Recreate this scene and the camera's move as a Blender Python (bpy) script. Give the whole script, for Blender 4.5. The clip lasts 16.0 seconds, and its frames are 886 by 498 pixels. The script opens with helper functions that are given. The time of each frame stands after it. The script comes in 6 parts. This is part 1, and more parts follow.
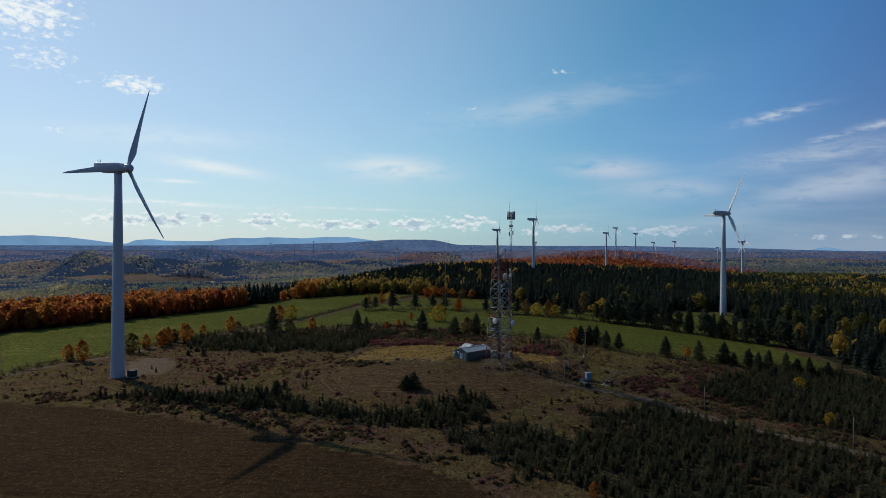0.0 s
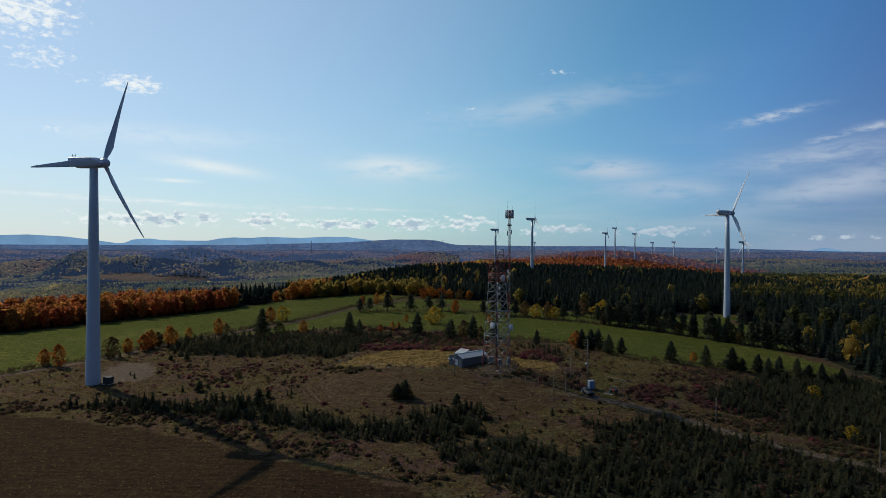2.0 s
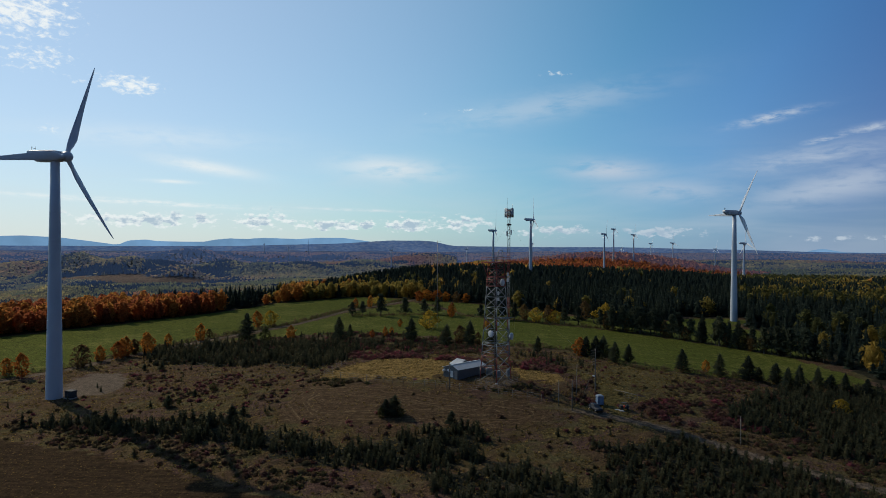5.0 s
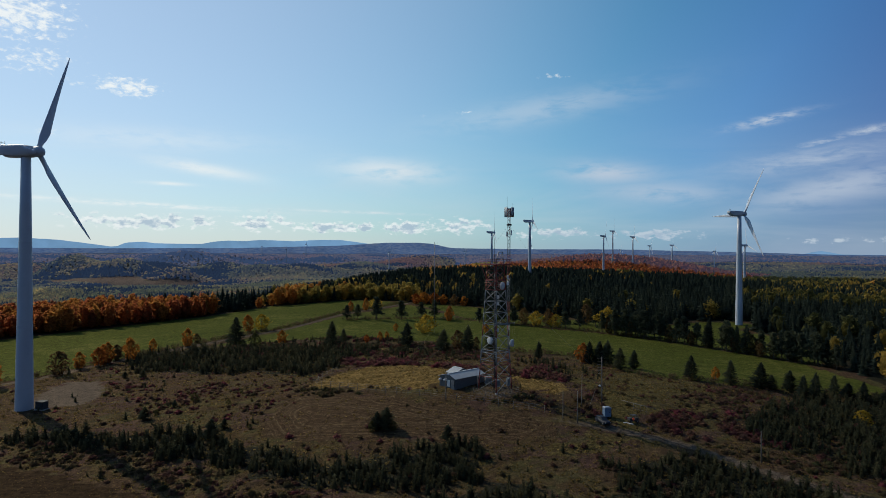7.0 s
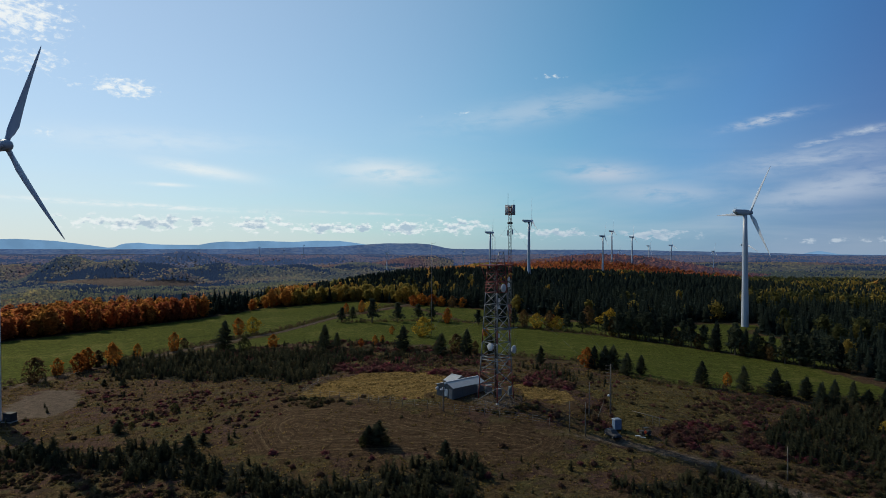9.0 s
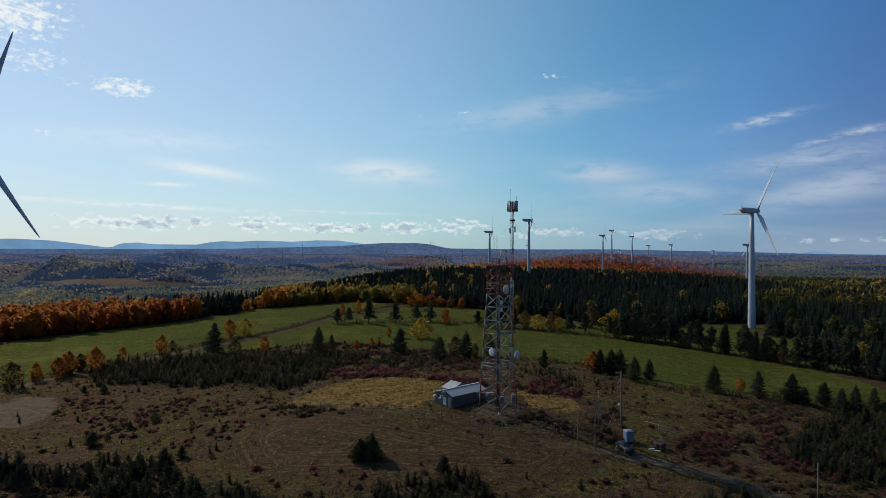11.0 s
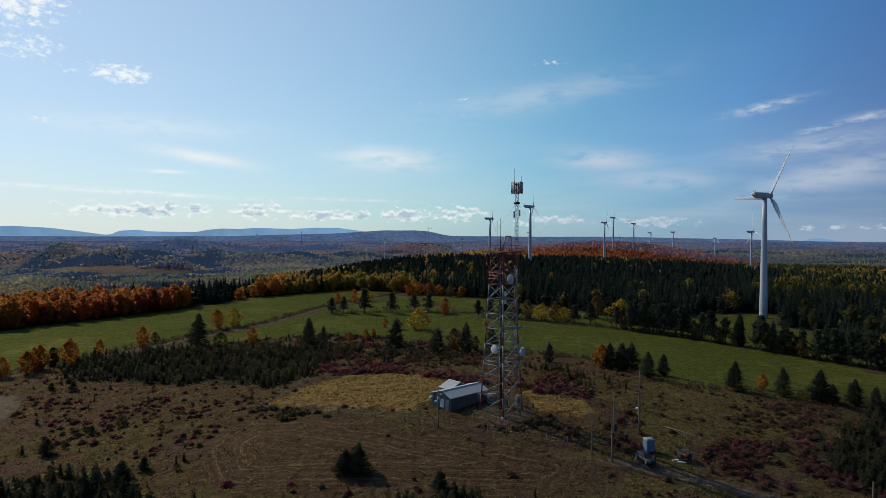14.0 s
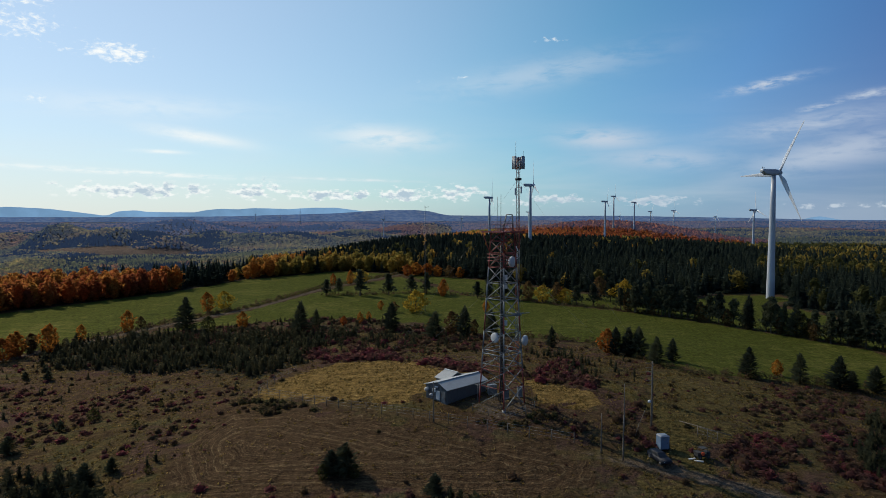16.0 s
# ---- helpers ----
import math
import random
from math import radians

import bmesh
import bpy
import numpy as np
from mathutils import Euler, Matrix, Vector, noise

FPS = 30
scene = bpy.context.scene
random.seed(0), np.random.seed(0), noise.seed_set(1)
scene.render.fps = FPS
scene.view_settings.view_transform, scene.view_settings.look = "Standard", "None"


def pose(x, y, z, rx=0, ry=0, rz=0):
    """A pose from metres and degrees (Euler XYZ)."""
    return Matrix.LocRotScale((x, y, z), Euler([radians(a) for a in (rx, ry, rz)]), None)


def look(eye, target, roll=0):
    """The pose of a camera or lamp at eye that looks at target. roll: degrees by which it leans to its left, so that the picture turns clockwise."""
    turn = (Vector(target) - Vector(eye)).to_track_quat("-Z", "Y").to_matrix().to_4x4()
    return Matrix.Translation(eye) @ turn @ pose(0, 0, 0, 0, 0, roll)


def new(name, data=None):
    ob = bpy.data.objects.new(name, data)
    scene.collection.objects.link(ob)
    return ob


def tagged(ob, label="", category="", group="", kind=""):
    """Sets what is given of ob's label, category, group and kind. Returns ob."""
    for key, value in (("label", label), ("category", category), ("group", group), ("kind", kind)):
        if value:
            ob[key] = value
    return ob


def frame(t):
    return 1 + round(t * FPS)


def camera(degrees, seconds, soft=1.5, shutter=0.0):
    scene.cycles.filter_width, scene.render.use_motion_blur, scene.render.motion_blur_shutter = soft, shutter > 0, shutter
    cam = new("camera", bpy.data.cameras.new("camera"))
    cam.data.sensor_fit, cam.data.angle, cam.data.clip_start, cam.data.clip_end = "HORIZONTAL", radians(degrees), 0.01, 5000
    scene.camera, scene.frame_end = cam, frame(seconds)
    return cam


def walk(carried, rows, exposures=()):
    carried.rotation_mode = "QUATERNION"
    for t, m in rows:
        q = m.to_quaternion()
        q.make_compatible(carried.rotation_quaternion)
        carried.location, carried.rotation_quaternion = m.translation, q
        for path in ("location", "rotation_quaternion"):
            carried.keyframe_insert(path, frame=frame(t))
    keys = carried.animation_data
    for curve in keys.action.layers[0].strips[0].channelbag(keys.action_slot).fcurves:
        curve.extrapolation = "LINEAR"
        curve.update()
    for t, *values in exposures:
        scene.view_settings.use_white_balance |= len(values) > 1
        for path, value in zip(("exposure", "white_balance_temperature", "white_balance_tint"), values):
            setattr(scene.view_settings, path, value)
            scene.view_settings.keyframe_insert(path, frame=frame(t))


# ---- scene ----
cam = camera(73.0, 16.0, soft=0.6)
EXPOSURES = ((0, -0.02, 6480, 5), (9, -0.02, 6460, 5), (12, -0.03, 6470, 5), (16, 0.12, 6680, 6))  # seconds, stops, kelvin, tint
PATH = [
    (0, (-0.32, 0.358, 34.663), (-0.379, 2.357, 34.658), 0.2),
    (0.5, (0.019, 2.514, 34.678), (-0.04, 4.514, 34.673), 0.2),
    (1, (0.22, 4.659, 34.668), (0.162, 6.658, 34.662), 0.2),
    (1.5, (0.29, 6.784, 34.664), (0.234, 8.783, 34.659), 0.3),
    (2, (0.439, 8.853, 34.697), (0.385, 10.852, 34.692), 0.3),
    (2.5, (0.615, 10.974, 34.73), (0.562, 12.973, 34.725), 0.3),
    (3, (0.663, 13.055, 34.724), (0.612, 15.055, 34.719), 0.3),
    (3.5, (0.635, 15.142, 34.714), (0.588, 17.142, 34.711), 0.3),
    (4, (0.711, 17.197, 34.79), (0.665, 19.197, 34.788), 0.3),
    (6.5, (1.134, 27.326, 34.625), (1.092, 29.326, 34.628), 0.3),
    (7, (1.187, 29.422, 34.553), (1.147, 31.422, 34.559), 0.3),
    (7.5, (1.197, 31.518, 34.477), (1.158, 33.517, 34.484), 0.3),
    (8, (1.228, 33.58, 34.448), (1.192, 35.58, 34.454), 0.3),
    (8.5, (1.269, 35.69, 34.412), (1.234, 37.69, 34.419), 0.3),
    (9, (1.272, 37.78, 34.426), (1.238, 39.78, 34.434), 0.2),
    (11.5, (1.229, 47.414, 34.189), (1.199, 49.414, 34.196), 0.2),
    (12, (1.253, 49.428, 34.172), (1.223, 51.428, 34.179), 0.2),
    (12.5, (1.437, 51.442, 34.136), (1.405, 53.441, 34.137), 0.2),
    (13, (1.489, 53.27, 34.005), (1.458, 55.27, 33.999), 0.2),
    (13.5, (1.5, 55.19, 33.918), (1.47, 57.19, 33.899), 0.2),
    (14, (1.538, 57.202, 33.918), (1.508, 59.202, 33.883), 0.2),
    (14.5, (1.726, 59.288, 33.973), (1.695, 61.287, 33.921), 0.1),
    (15, (1.788, 61.308, 33.914), (1.758, 63.306, 33.845), 0.1),
    (15.5, (1.898, 63.341, 33.877), (1.869, 65.338, 33.791), 0.1),
    (16, (2.046, 65.362, 33.823), (2.018, 67.359, 33.72), 0.0),
]
walk(cam, [(t, look(eye, target, roll)) for t, eye, target, roll in PATH], exposures=EXPOSURES)

# ---- world, sun ----
SUN_AZ, SUN_EL = radians(-50.4), radians(36.0)  # azimuth from +y towards +x


class Graph:
    """Short-hand for building node trees."""

    def __init__(self, tree):
        self.tree, self.nodes, self.links = tree, tree.nodes, tree.links

    def node(self, kind, **values):
        made = self.nodes.new(kind)
        for key, value in values.items():
            self.put(made.inputs[key.replace("_", " ")], value)
        return made

    def put(self, socket, value):
        if isinstance(value, bpy.types.NodeSocket):
            self.links.new(value, socket)
        else:
            socket.default_value = value

    def op(self, kind, a, b=0.0, clamp=False):
        made = self.nodes.new("ShaderNodeMath")
        made.operation, made.use_clamp = kind, clamp
        self.put(made.inputs[0], a)
        self.put(made.inputs[1], b)
        return made.outputs[0]

    def mix(self, fac, a, b, blend="MIX"):
        made = self.nodes.new("ShaderNodeMix")
        made.data_type, made.blend_type = "RGBA", blend
        for socket, value in ((made.inputs[0], fac), (made.inputs[6], a), (made.inputs[7], b)):
            self.put(socket, value)
        return made.outputs[2]

    def noise(self, vector, scale, detail=4.0, rough=0.55, distortion=0.0):
        made = self.node("ShaderNodeTexNoise", Vector=vector, Scale=scale, Detail=detail, Roughness=rough, Distortion=distortion)
        return made.outputs[0]

    def ramp(self, fac, stops, smooth=False):
        made = self.nodes.new("ShaderNodeValToRGB")
        band = made.color_ramp
        band.interpolation = "EASE" if smooth else "LINEAR"
        while len(band.elements) < len(stops):
            band.elements.new(0.5)
        for element, (at, colour) in zip(band.elements, stops):
            element.position, element.color = at, (*colour, 1) if len(colour) == 3 else colour
        self.put(made.inputs[0], fac)
        return made.outputs[0]

    def step(self, value, low, high):
        made = self.nodes.new("ShaderNodeMapRange")
        made.interpolation_type = "SMOOTHSTEP"
        for key, v in (("Value", value), ("From Min", low), ("From Max", high)):
            self.put(made.inputs[key], v)
        return made.outputs[0]


def build_world():
    world = bpy.data.worlds.new("sky")
    scene.world = world
    world.use_nodes = True
    g = Graph(world.node_tree)
    g.nodes.clear()
    sky = g.nodes.new("ShaderNodeTexSky")
    sky.sky_type, sky.sun_disc = "NISHITA", False
    sky.sun_elevation, sky.sun_rotation = SUN_EL, SUN_AZ
    sky.altitude, sky.air_density, sky.dust_density, sky.ozone_density = 300, 1.0, 0.2, 2.6
    way = g.nodes.new("ShaderNodeTexCoord").outputs["Generated"]
    split = g.node("ShaderNodeSeparateXYZ", Vector=way)
    dx, dy, dz = split.outputs
    az = g.op("MULTIPLY", g.op("ARCTAN2", dx, dy), 57.2958)
    el = g.op("MULTIPLY", g.op("ARCSINE", dz), 57.2958)

    def window(a, e, sa, se, tilt=0.0):
        da = g.op("SUBTRACT", az, a)
        de = g.op("SUBTRACT", g.op("SUBTRACT", el, e), g.op("MULTIPLY", da, tilt))
        q = g.op("ADD", g.op("POWER", g.op("ABSOLUTE", g.op("DIVIDE", da, sa)), 2.0), g.op("POWER", g.op("ABSOLUTE", g.op("DIVIDE", de, se)), 2.0))
        return g.op("EXPONENT", g.op("MULTIPLY", q, -1.0))

    def plate(across, along):
        made = g.node("ShaderNodeCombineXYZ", X=g.op("MULTIPLY", az, across), Y=g.op("MULTIPLY", el, along))
        return made.outputs[0]

    def joined(*some):
        total = some[0]
        for one in some[1:]:
            total = g.op("MAXIMUM", total, one)
        return total

    # small puffs high on the sunny side
    puffs = g.noise(plate(1.3, 2.3), 1.0, 7.0, 0.62, 0.3)
    where = joined(window(-36.8, 17.9, 4.6, 2.4), window(-29.0, 13.5, 3.0, 0.95), g.op("MULTIPLY", window(-35.5, 14.6, 3.4, 1.5), 0.72), g.op("MULTIPLY", window(-32.6, 13.3, 0.8, 0.35), 0.8),
                   g.op("MULTIPLY", window(-34.7, 9.3, 0.9, 0.4), 0.8), g.op("MULTIPLY", window(9.2, 16.1, 2.2, 0.26), 0.62),
                   g.op("MULTIPLY", window(1.0, 13.0, 1.2, 0.3), 0.66), g.op("MULTIPLY", window(-2.8, 12.7, 0.7, 0.25), 0.55))
    high = g.op("MULTIPLY", g.step(g.op("ADD", puffs, g.op("MULTIPLY", where, 0.36)), 0.66, 0.95), g.step(where, 0.06, 0.5))

    # row of little heaped clouds over the horizon, grey below and white on top
    def heaped(lift):
        made = g.node("ShaderNodeCombineXYZ", X=g.op("MULTIPLY", az, 1.0), Y=g.op("MULTIPLY", g.op("ADD", el, lift), 1.9))
        both = g.op("ADD", g.op("MULTIPLY", g.noise(made.outputs[0], 1.0, 6.0, 0.58), 0.7), g.op("MULTIPLY", g.noise(plate(0.55, 0.8), 1.0, 2.0), 0.3))
        return g.op("ADD", 0.5, g.op("MULTIPLY", g.op("SUBTRACT", both, 0.5), 1.7))

    row = joined(window(-27.5, 2.4, 7.0, 0.75), window(-18.2, 2.55, 2.6, 1.0), window(-11.0, 2.2, 6.0, 0.62), window(-4.4, 2.2, 3.6, 0.85), window(0.3, 2.4, 3.0, 0.9),
                 g.op("MULTIPLY", window(9.5, 1.7, 5.0, 0.6), 0.9), g.op("MULTIPLY", window(18.5, 1.5, 4.0, 0.55), 0.9), g.op("MULTIPLY", window(33.0, 1.0, 5.0, 0.4), 0.6))
    body = g.op("ADD", heaped(0.0), g.op("MULTIPLY", row, 0.37))
    low = g.op("MULTIPLY", g.step(body, 0.67, 0.86), g.step(row, 0.12, 0.45))
    under = g.step(g.op("ADD", heaped(0.26), g.op("MULTIPLY", row, 0.32)), 0.68, 0.92)
    # soft wisps and streaks
    veil = g.noise(plate(0.09, 0.5), 1.0, 5.0, 0.6, 0.6)
    wisp = joined(window(-6.2, 7.5, 4.6, 1.0, -0.05), window(14.1, 7.2, 3.8, 0.9, -0.05), window(-22.9, 7.1, 3.9, 0.5, -0.13), window(-26.0, 5.7, 1.8, 0.16), g.op("MULTIPLY", window(30.5, 7.6, 6.0, 0.85, 0.08), 0.8),
                  g.op("MULTIPLY", window(19.0, 5.3, 5.5, 0.9, -0.05), 0.75), g.op("MULTIPLY", window(32.0, 5.2, 6.5, 1.2, 0.2), 0.8), g.op("MULTIPLY", window(9.0, 13.3, 9.0, 1.2, 0.14), 0.45), g.op("MULTIPLY", window(-27.0, 9.4, 8.0, 0.9, 0.03), 0.4))
    fine = g.noise(plate(0.35, 1.1), 1.0, 6.0, 0.6, 0.4)
    soft = g.op("MULTIPLY", wisp, g.step(g.op("ADD", g.op("MULTIPLY", veil, 0.55), g.op("MULTIPLY", fine, 0.55)), 0.36, 0.62))
    streak = joined(window(-28.7, 3.85, 9.5, 0.2, -0.028), g.op("MULTIPLY", window(-9.5, 3.6, 5.5, 0.12, -0.02), 0.8), window(27.2, 11.0, 2.6, 0.34, 0.155), g.op("MULTIPLY", window(31.2, 8.9, 1.8, 0.22, 0.15), 0.8), g.op("MULTIPLY", window(34.2, 9.5, 1.6, 0.3, 0.1), 0.85))
    soft = g.op("MAXIMUM", g.op("MULTIPLY", soft, 0.78), g.op("MULTIPLY", streak, g.step(g.noise(plate(0.8, 2.6), 1.0, 6.0, 0.62), 0.3, 0.7)))
    # pale haze towards the horizon, stronger below the sun
    clear = g.mix(1.0, sky.outputs[0], (SKY, SKY, SKY, 1), "MULTIPLY")
    to_sun = g.nodes.new("ShaderNodeVectorMath")
    to_sun.operation = "DOT_PRODUCT"
    g.put(to_sun.inputs[0], way)
    to_sun.inputs[1].default_value = (math.sin(SUN_AZ) * math.cos(SUN_EL), math.cos(SUN_AZ) * math.cos(SUN_EL), math.sin(SUN_EL))
    near_sun = to_sun.outputs["Value"]
    clear = g.mix(1.0, clear, g.ramp(g.step(near_sun, -0.2, 1.0), [(0.0, (0.12, 0.20, 0.31)), (0.19, (0.185, 0.38, 0.765)), (0.40, (0.32, 0.75, 1.09)), (0.62, (0.37, 0.94, 1.08)), (0.76, (0.53, 1.04, 1.12)), (0.90, (0.76, 1.08, 1.15)), (1.0, (1.05, 1.10, 1.16))]), "MULTIPLY")
    haze = g.op("EXPONENT", g.op("DIVIDE", g.op("MULTIPLY", g.op("MAXIMUM", el, 0.0), -1.0), 10.5))
    clear = g.mix(g.op("MULTIPLY", haze, 0.72), clear, g.mix(g.step(near_sun, 0.2, 0.8), (0.245, 0.345, 0.53, 1), (0.63, 0.555, 0.605, 1)))
    clear = g.mix(g.op("MULTIPLY", g.step(el, 24.0, 70.0), 0.7), clear, (0.064, 0.135, 0.30, 1))
    glow = g.op("MULTIPLY", g.step(near_sun, 0.45, 0.97), 0.34)
    clear = g.mix(glow, clear, (0.58, 0.73, 0.85, 1))
    lit = g.mix(under, (0.88, 0.90, 0.92, 1), (0.40, 0.50, 0.63, 1))
    lit = g.mix(g.step(near_sun, 0.3, 0.62), g.mix(0.72, lit, (0.40, 0.49, 0.62, 1)), lit)
    thin = g.op("MULTIPLY", g.step(g.noise(plate(0.05, 0.32), 1.0, 4.0, 0.55, 0.5), 0.35, 0.7), g.op("EXPONENT", g.op("MULTIPLY", g.op("POWER", g.op("DIVIDE", g.op("SUBTRACT", el, 3.0), 5.0), 2.0), -1.0)))
    clear = g.mix(g.op("MULTIPLY", thin, 0.22), clear, (0.66, 0.68, 0.74, 1))
    paint = g.mix(soft, clear, g.mix(g.step(near_sun, 0.35, 0.8), (0.52, 0.58, 0.70, 1), (0.86, 0.88, 0.90, 1)))
    paint = g.mix(g.op("MULTIPLY", low, 0.8), paint, lit)
    paint = g.mix(g.op("MULTIPLY", high, 0.85), paint, (0.95, 0.95, 0.95, 1))
    back = g.node("ShaderNodeBackground", Color=paint, Strength=1.0)
    out = g.nodes.new("ShaderNodeOutputWorld")
    g.links.new(back.outputs[0], out.inputs[0])


SKY = 0.098
build_world()
sun = new("sun", bpy.data.lights.new("sun", "SUN"))
sun.data.energy, sun.data.angle, sun.data.color = 2.78, radians(0.5), (1.0, 0.88, 0.70)
toward_sun = Vector((math.sin(SUN_AZ) * math.cos(SUN_EL), math.cos(SUN_AZ) * math.cos(SUN_EL), math.sin(SUN_EL)))
sun.matrix_world = look(toward_sun * 300, (0, 0, 0))


# ---- materials ----
def surface(name, colour, rough=0.6, metal=0.0, vary=0.25, scale=1.5, fine=14.0, bump=0.15):
    """A weathered plain material: the colour drifts at two scales, with fine relief."""
    made = bpy.data.materials.new(name)
    made.use_nodes = True
    g = Graph(made.node_tree)
    shader = g.nodes["Principled BSDF"]
    place = g.nodes.new("ShaderNodeTexCoord").outputs["Object"]
    wide, close = g.noise(place, scale, 4.0), g.noise(place, fine, 3.0)
    dark, light = [max(0.0, c * (1 - vary)) for c in colour], [min(1.0, c * (1 + vary)) for c in colour]
    both = g.op("ADD", g.op("MULTIPLY", wide, 0.65), g.op("MULTIPLY", close, 0.35))
    g.put(shader.inputs["Base Color"], g.ramp(both, [(0.3, dark), (0.7, light)]))
    g.put(shader.inputs["Roughness"], g.op("ADD", rough - 0.08, g.op("MULTIPLY", close, 0.16), True))
    shader.inputs["Metallic"].default_value = metal
    if bump:
        relief = g.node("ShaderNodeBump", Strength=bump, Distance=0.02, Height=close)
        g.links.new(relief.outputs[0], shader.inputs["Normal"])
    return made


def foliage(name, stops, source="hue", through_light=0.35, haze_glow=None, grain=1.1):
    """Leaves or needles: hue from the plant's own value, broken up by noise, with some light let through, and for far
    woods a bluish glow added as haze.
    """
    made = bpy.data.materials.new(name)
    made.use_nodes = True
    g = Graph(made.node_tree)
    g.nodes.clear()
    if source == "hue":
        value = g.nodes.new("ShaderNodeAttribute")
        value.attribute_name = "hue"
        value = value.outputs["Fac"]
    else:
        value = g.nodes.new("ShaderNodeObjectInfo").outputs["Random"]
    place = g.nodes.new("ShaderNodeNewGeometry").outputs["Position"]
    colour = g.ramp(value, stops)
    speck = g.noise(place, grain, 3.0)
    colour = g.mix(1.0, colour, g.ramp(speck, [(0.3, (0.55, 0.55, 0.55)), (0.7, (1.35, 1.3, 1.2))]), "MULTIPLY")
    diffuse = g.node("ShaderNodeBsdfDiffuse", Color=colour, Roughness=0.6)
    light = g.node("ShaderNodeBsdfTranslucent", Color=colour)
    both = g.node("ShaderNodeMixShader", Fac=through_light)
    g.links.new(diffuse.outputs[0], both.inputs[1])
    g.links.new(light.outputs[0], both.inputs[2])
    out = g.nodes.new("ShaderNodeOutputMaterial")
    # distance haze is put in as a faint blue emission
    if haze_glow:
        glow = g.node("ShaderNodeEmission", Color=(*haze_glow, 1), Strength=1.0)
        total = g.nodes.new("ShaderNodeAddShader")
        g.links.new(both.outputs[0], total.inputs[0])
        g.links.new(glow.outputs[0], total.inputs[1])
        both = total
    g.links.new(both.outputs[0], out.inputs[0])
    return made


def ground_material():
    made = bpy.data.materials.new("land")
    made.use_nodes = True
    g = Graph(made.node_tree)
    shader = g.nodes["Principled BSDF"]
    place = g.nodes.new("ShaderNodeNewGeometry").outputs["Position"]

    def zone(name):
        node = g.nodes.new("ShaderNodeAttribute")
        node.attribute_name = name
        return node.outputs["Fac"]

    wide, mid, close, grain = g.noise(place, 0.035, 5.0), g.noise(place, 0.22, 5.0, 0.6), g.noise(place, 1.3, 5.0, 0.65), g.noise(place, 7.0, 4.0)
    scrub = g.ramp(mid, [(0.30, (0.045, 0.029, 0.019)), (0.42, (0.074, 0.050, 0.026)), (0.52, (0.095, 0.070, 0.033)), (0.60, (0.068, 0.061, 0.026)), (0.72, (0.112, 0.083, 0.040))])
    scrub = g.mix(g.step(wide, 0.44, 0.58), scrub, g.ramp(close, [(0.3, (0.050, 0.031, 0.020)), (0.5, (0.081, 0.052, 0.031)), (0.7, (0.119, 0.079, 0.043))]))
    scrub = g.mix(g.op("MULTIPLY", g.step(g.noise(place, 0.45, 5.0, 0.75), 0.53, 0.62), 0.6), scrub, (0.025, 0.020, 0.016, 1))
    scrub = g.mix(g.op("MULTIPLY", g.step(g.noise(place, 0.09, 4.0, 0.7), 0.50, 0.60), 0.65), scrub, g.ramp(close, [(0.3, (0.056, 0.032, 0.031)), (0.7, (0.104, 0.061, 0.052))]))
    scrub = g.mix(g.op("MULTIPLY", g.step(g.noise(place, 0.17, 4.0, 0.7), 0.55, 0.63), 0.55), scrub, g.ramp(close, [(0.3, (0.063, 0.061, 0.027)), (0.7, (0.115, 0.104, 0.050))]))
    stretched = g.node("ShaderNodeMapping", Vector=place)
    stretched.inputs["Rotation"].default_value = (0, 0, 0.35)
    stretched.inputs["Scale"].default_value = (0.12, 1.0, 1.0)
    lines = g.noise(stretched.outputs[0], 1.6, 4.0, 0.62, 0.5)
    # rows left by the mower run round the edge of the mown piece
    rows = g.node("ShaderNodeCombineXYZ", X=g.op("ADD", zone("rim"), g.op("MULTIPLY", mid, 2.5)), Y=g.op("MULTIPLY", zone("rim"), 0.02))
    swath = g.noise(rows.outputs[0], 4.5, 1.0, 0.5)
    green = g.ramp(g.op("ADD", g.op("MULTIPLY", wide, 0.4), g.op("ADD", g.op("MULTIPLY", lines, 0.3), g.op("MULTIPLY", mid, 0.3))), [(0.38, (0.046, 0.060, 0.014)), (0.45, (0.086, 0.097, 0.020)), (0.49, (0.062, 0.076, 0.016)), (0.55, (0.100, 0.108, 0.025)), (0.64, (0.122, 0.122, 0.036))])
    green = g.mix(1.0, green, g.ramp(close, [(0.3, (0.72, 0.72, 0.72)), (0.7, (1.22, 1.2, 1.22))]), "MULTIPLY")
    plough = g.ramp(g.op("ADD", g.op("MULTIPLY", lines, 0.45), g.op("ADD", g.op("MULTIPLY", close, 0.3), g.op("MULTIPLY", wide, 0.25))), [(0.36, (0.020, 0.013, 0.008)), (0.48, (0.036, 0.023, 0.013)), (0.56, (0.050, 0.033, 0.018)), (0.66, (0.062, 0.045, 0.024))])
    mown = g.ramp(g.op("ADD", g.op("MULTIPLY", swath, 0.7), g.op("MULTIPLY", close, 0.3)), [(0.36, (0.047, 0.030, 0.018)), (0.46, (0.083, 0.054, 0.031)), (0.50, (0.059, 0.039, 0.023)), (0.56, (0.106, 0.072, 0.041)), (0.66, (0.140, 0.103, 0.058))])
    gold = g.ramp(g.op("ADD", g.op("MULTIPLY", close, 0.6), g.op("MULTIPLY", lines, 0.4)), [(0.34, (0.080, 0.050, 0.018)), (0.46, (0.150, 0.098, 0.034)), (0.54, (0.21, 0.140, 0.050)), (0.64, (0.31, 0.21, 0.085))])
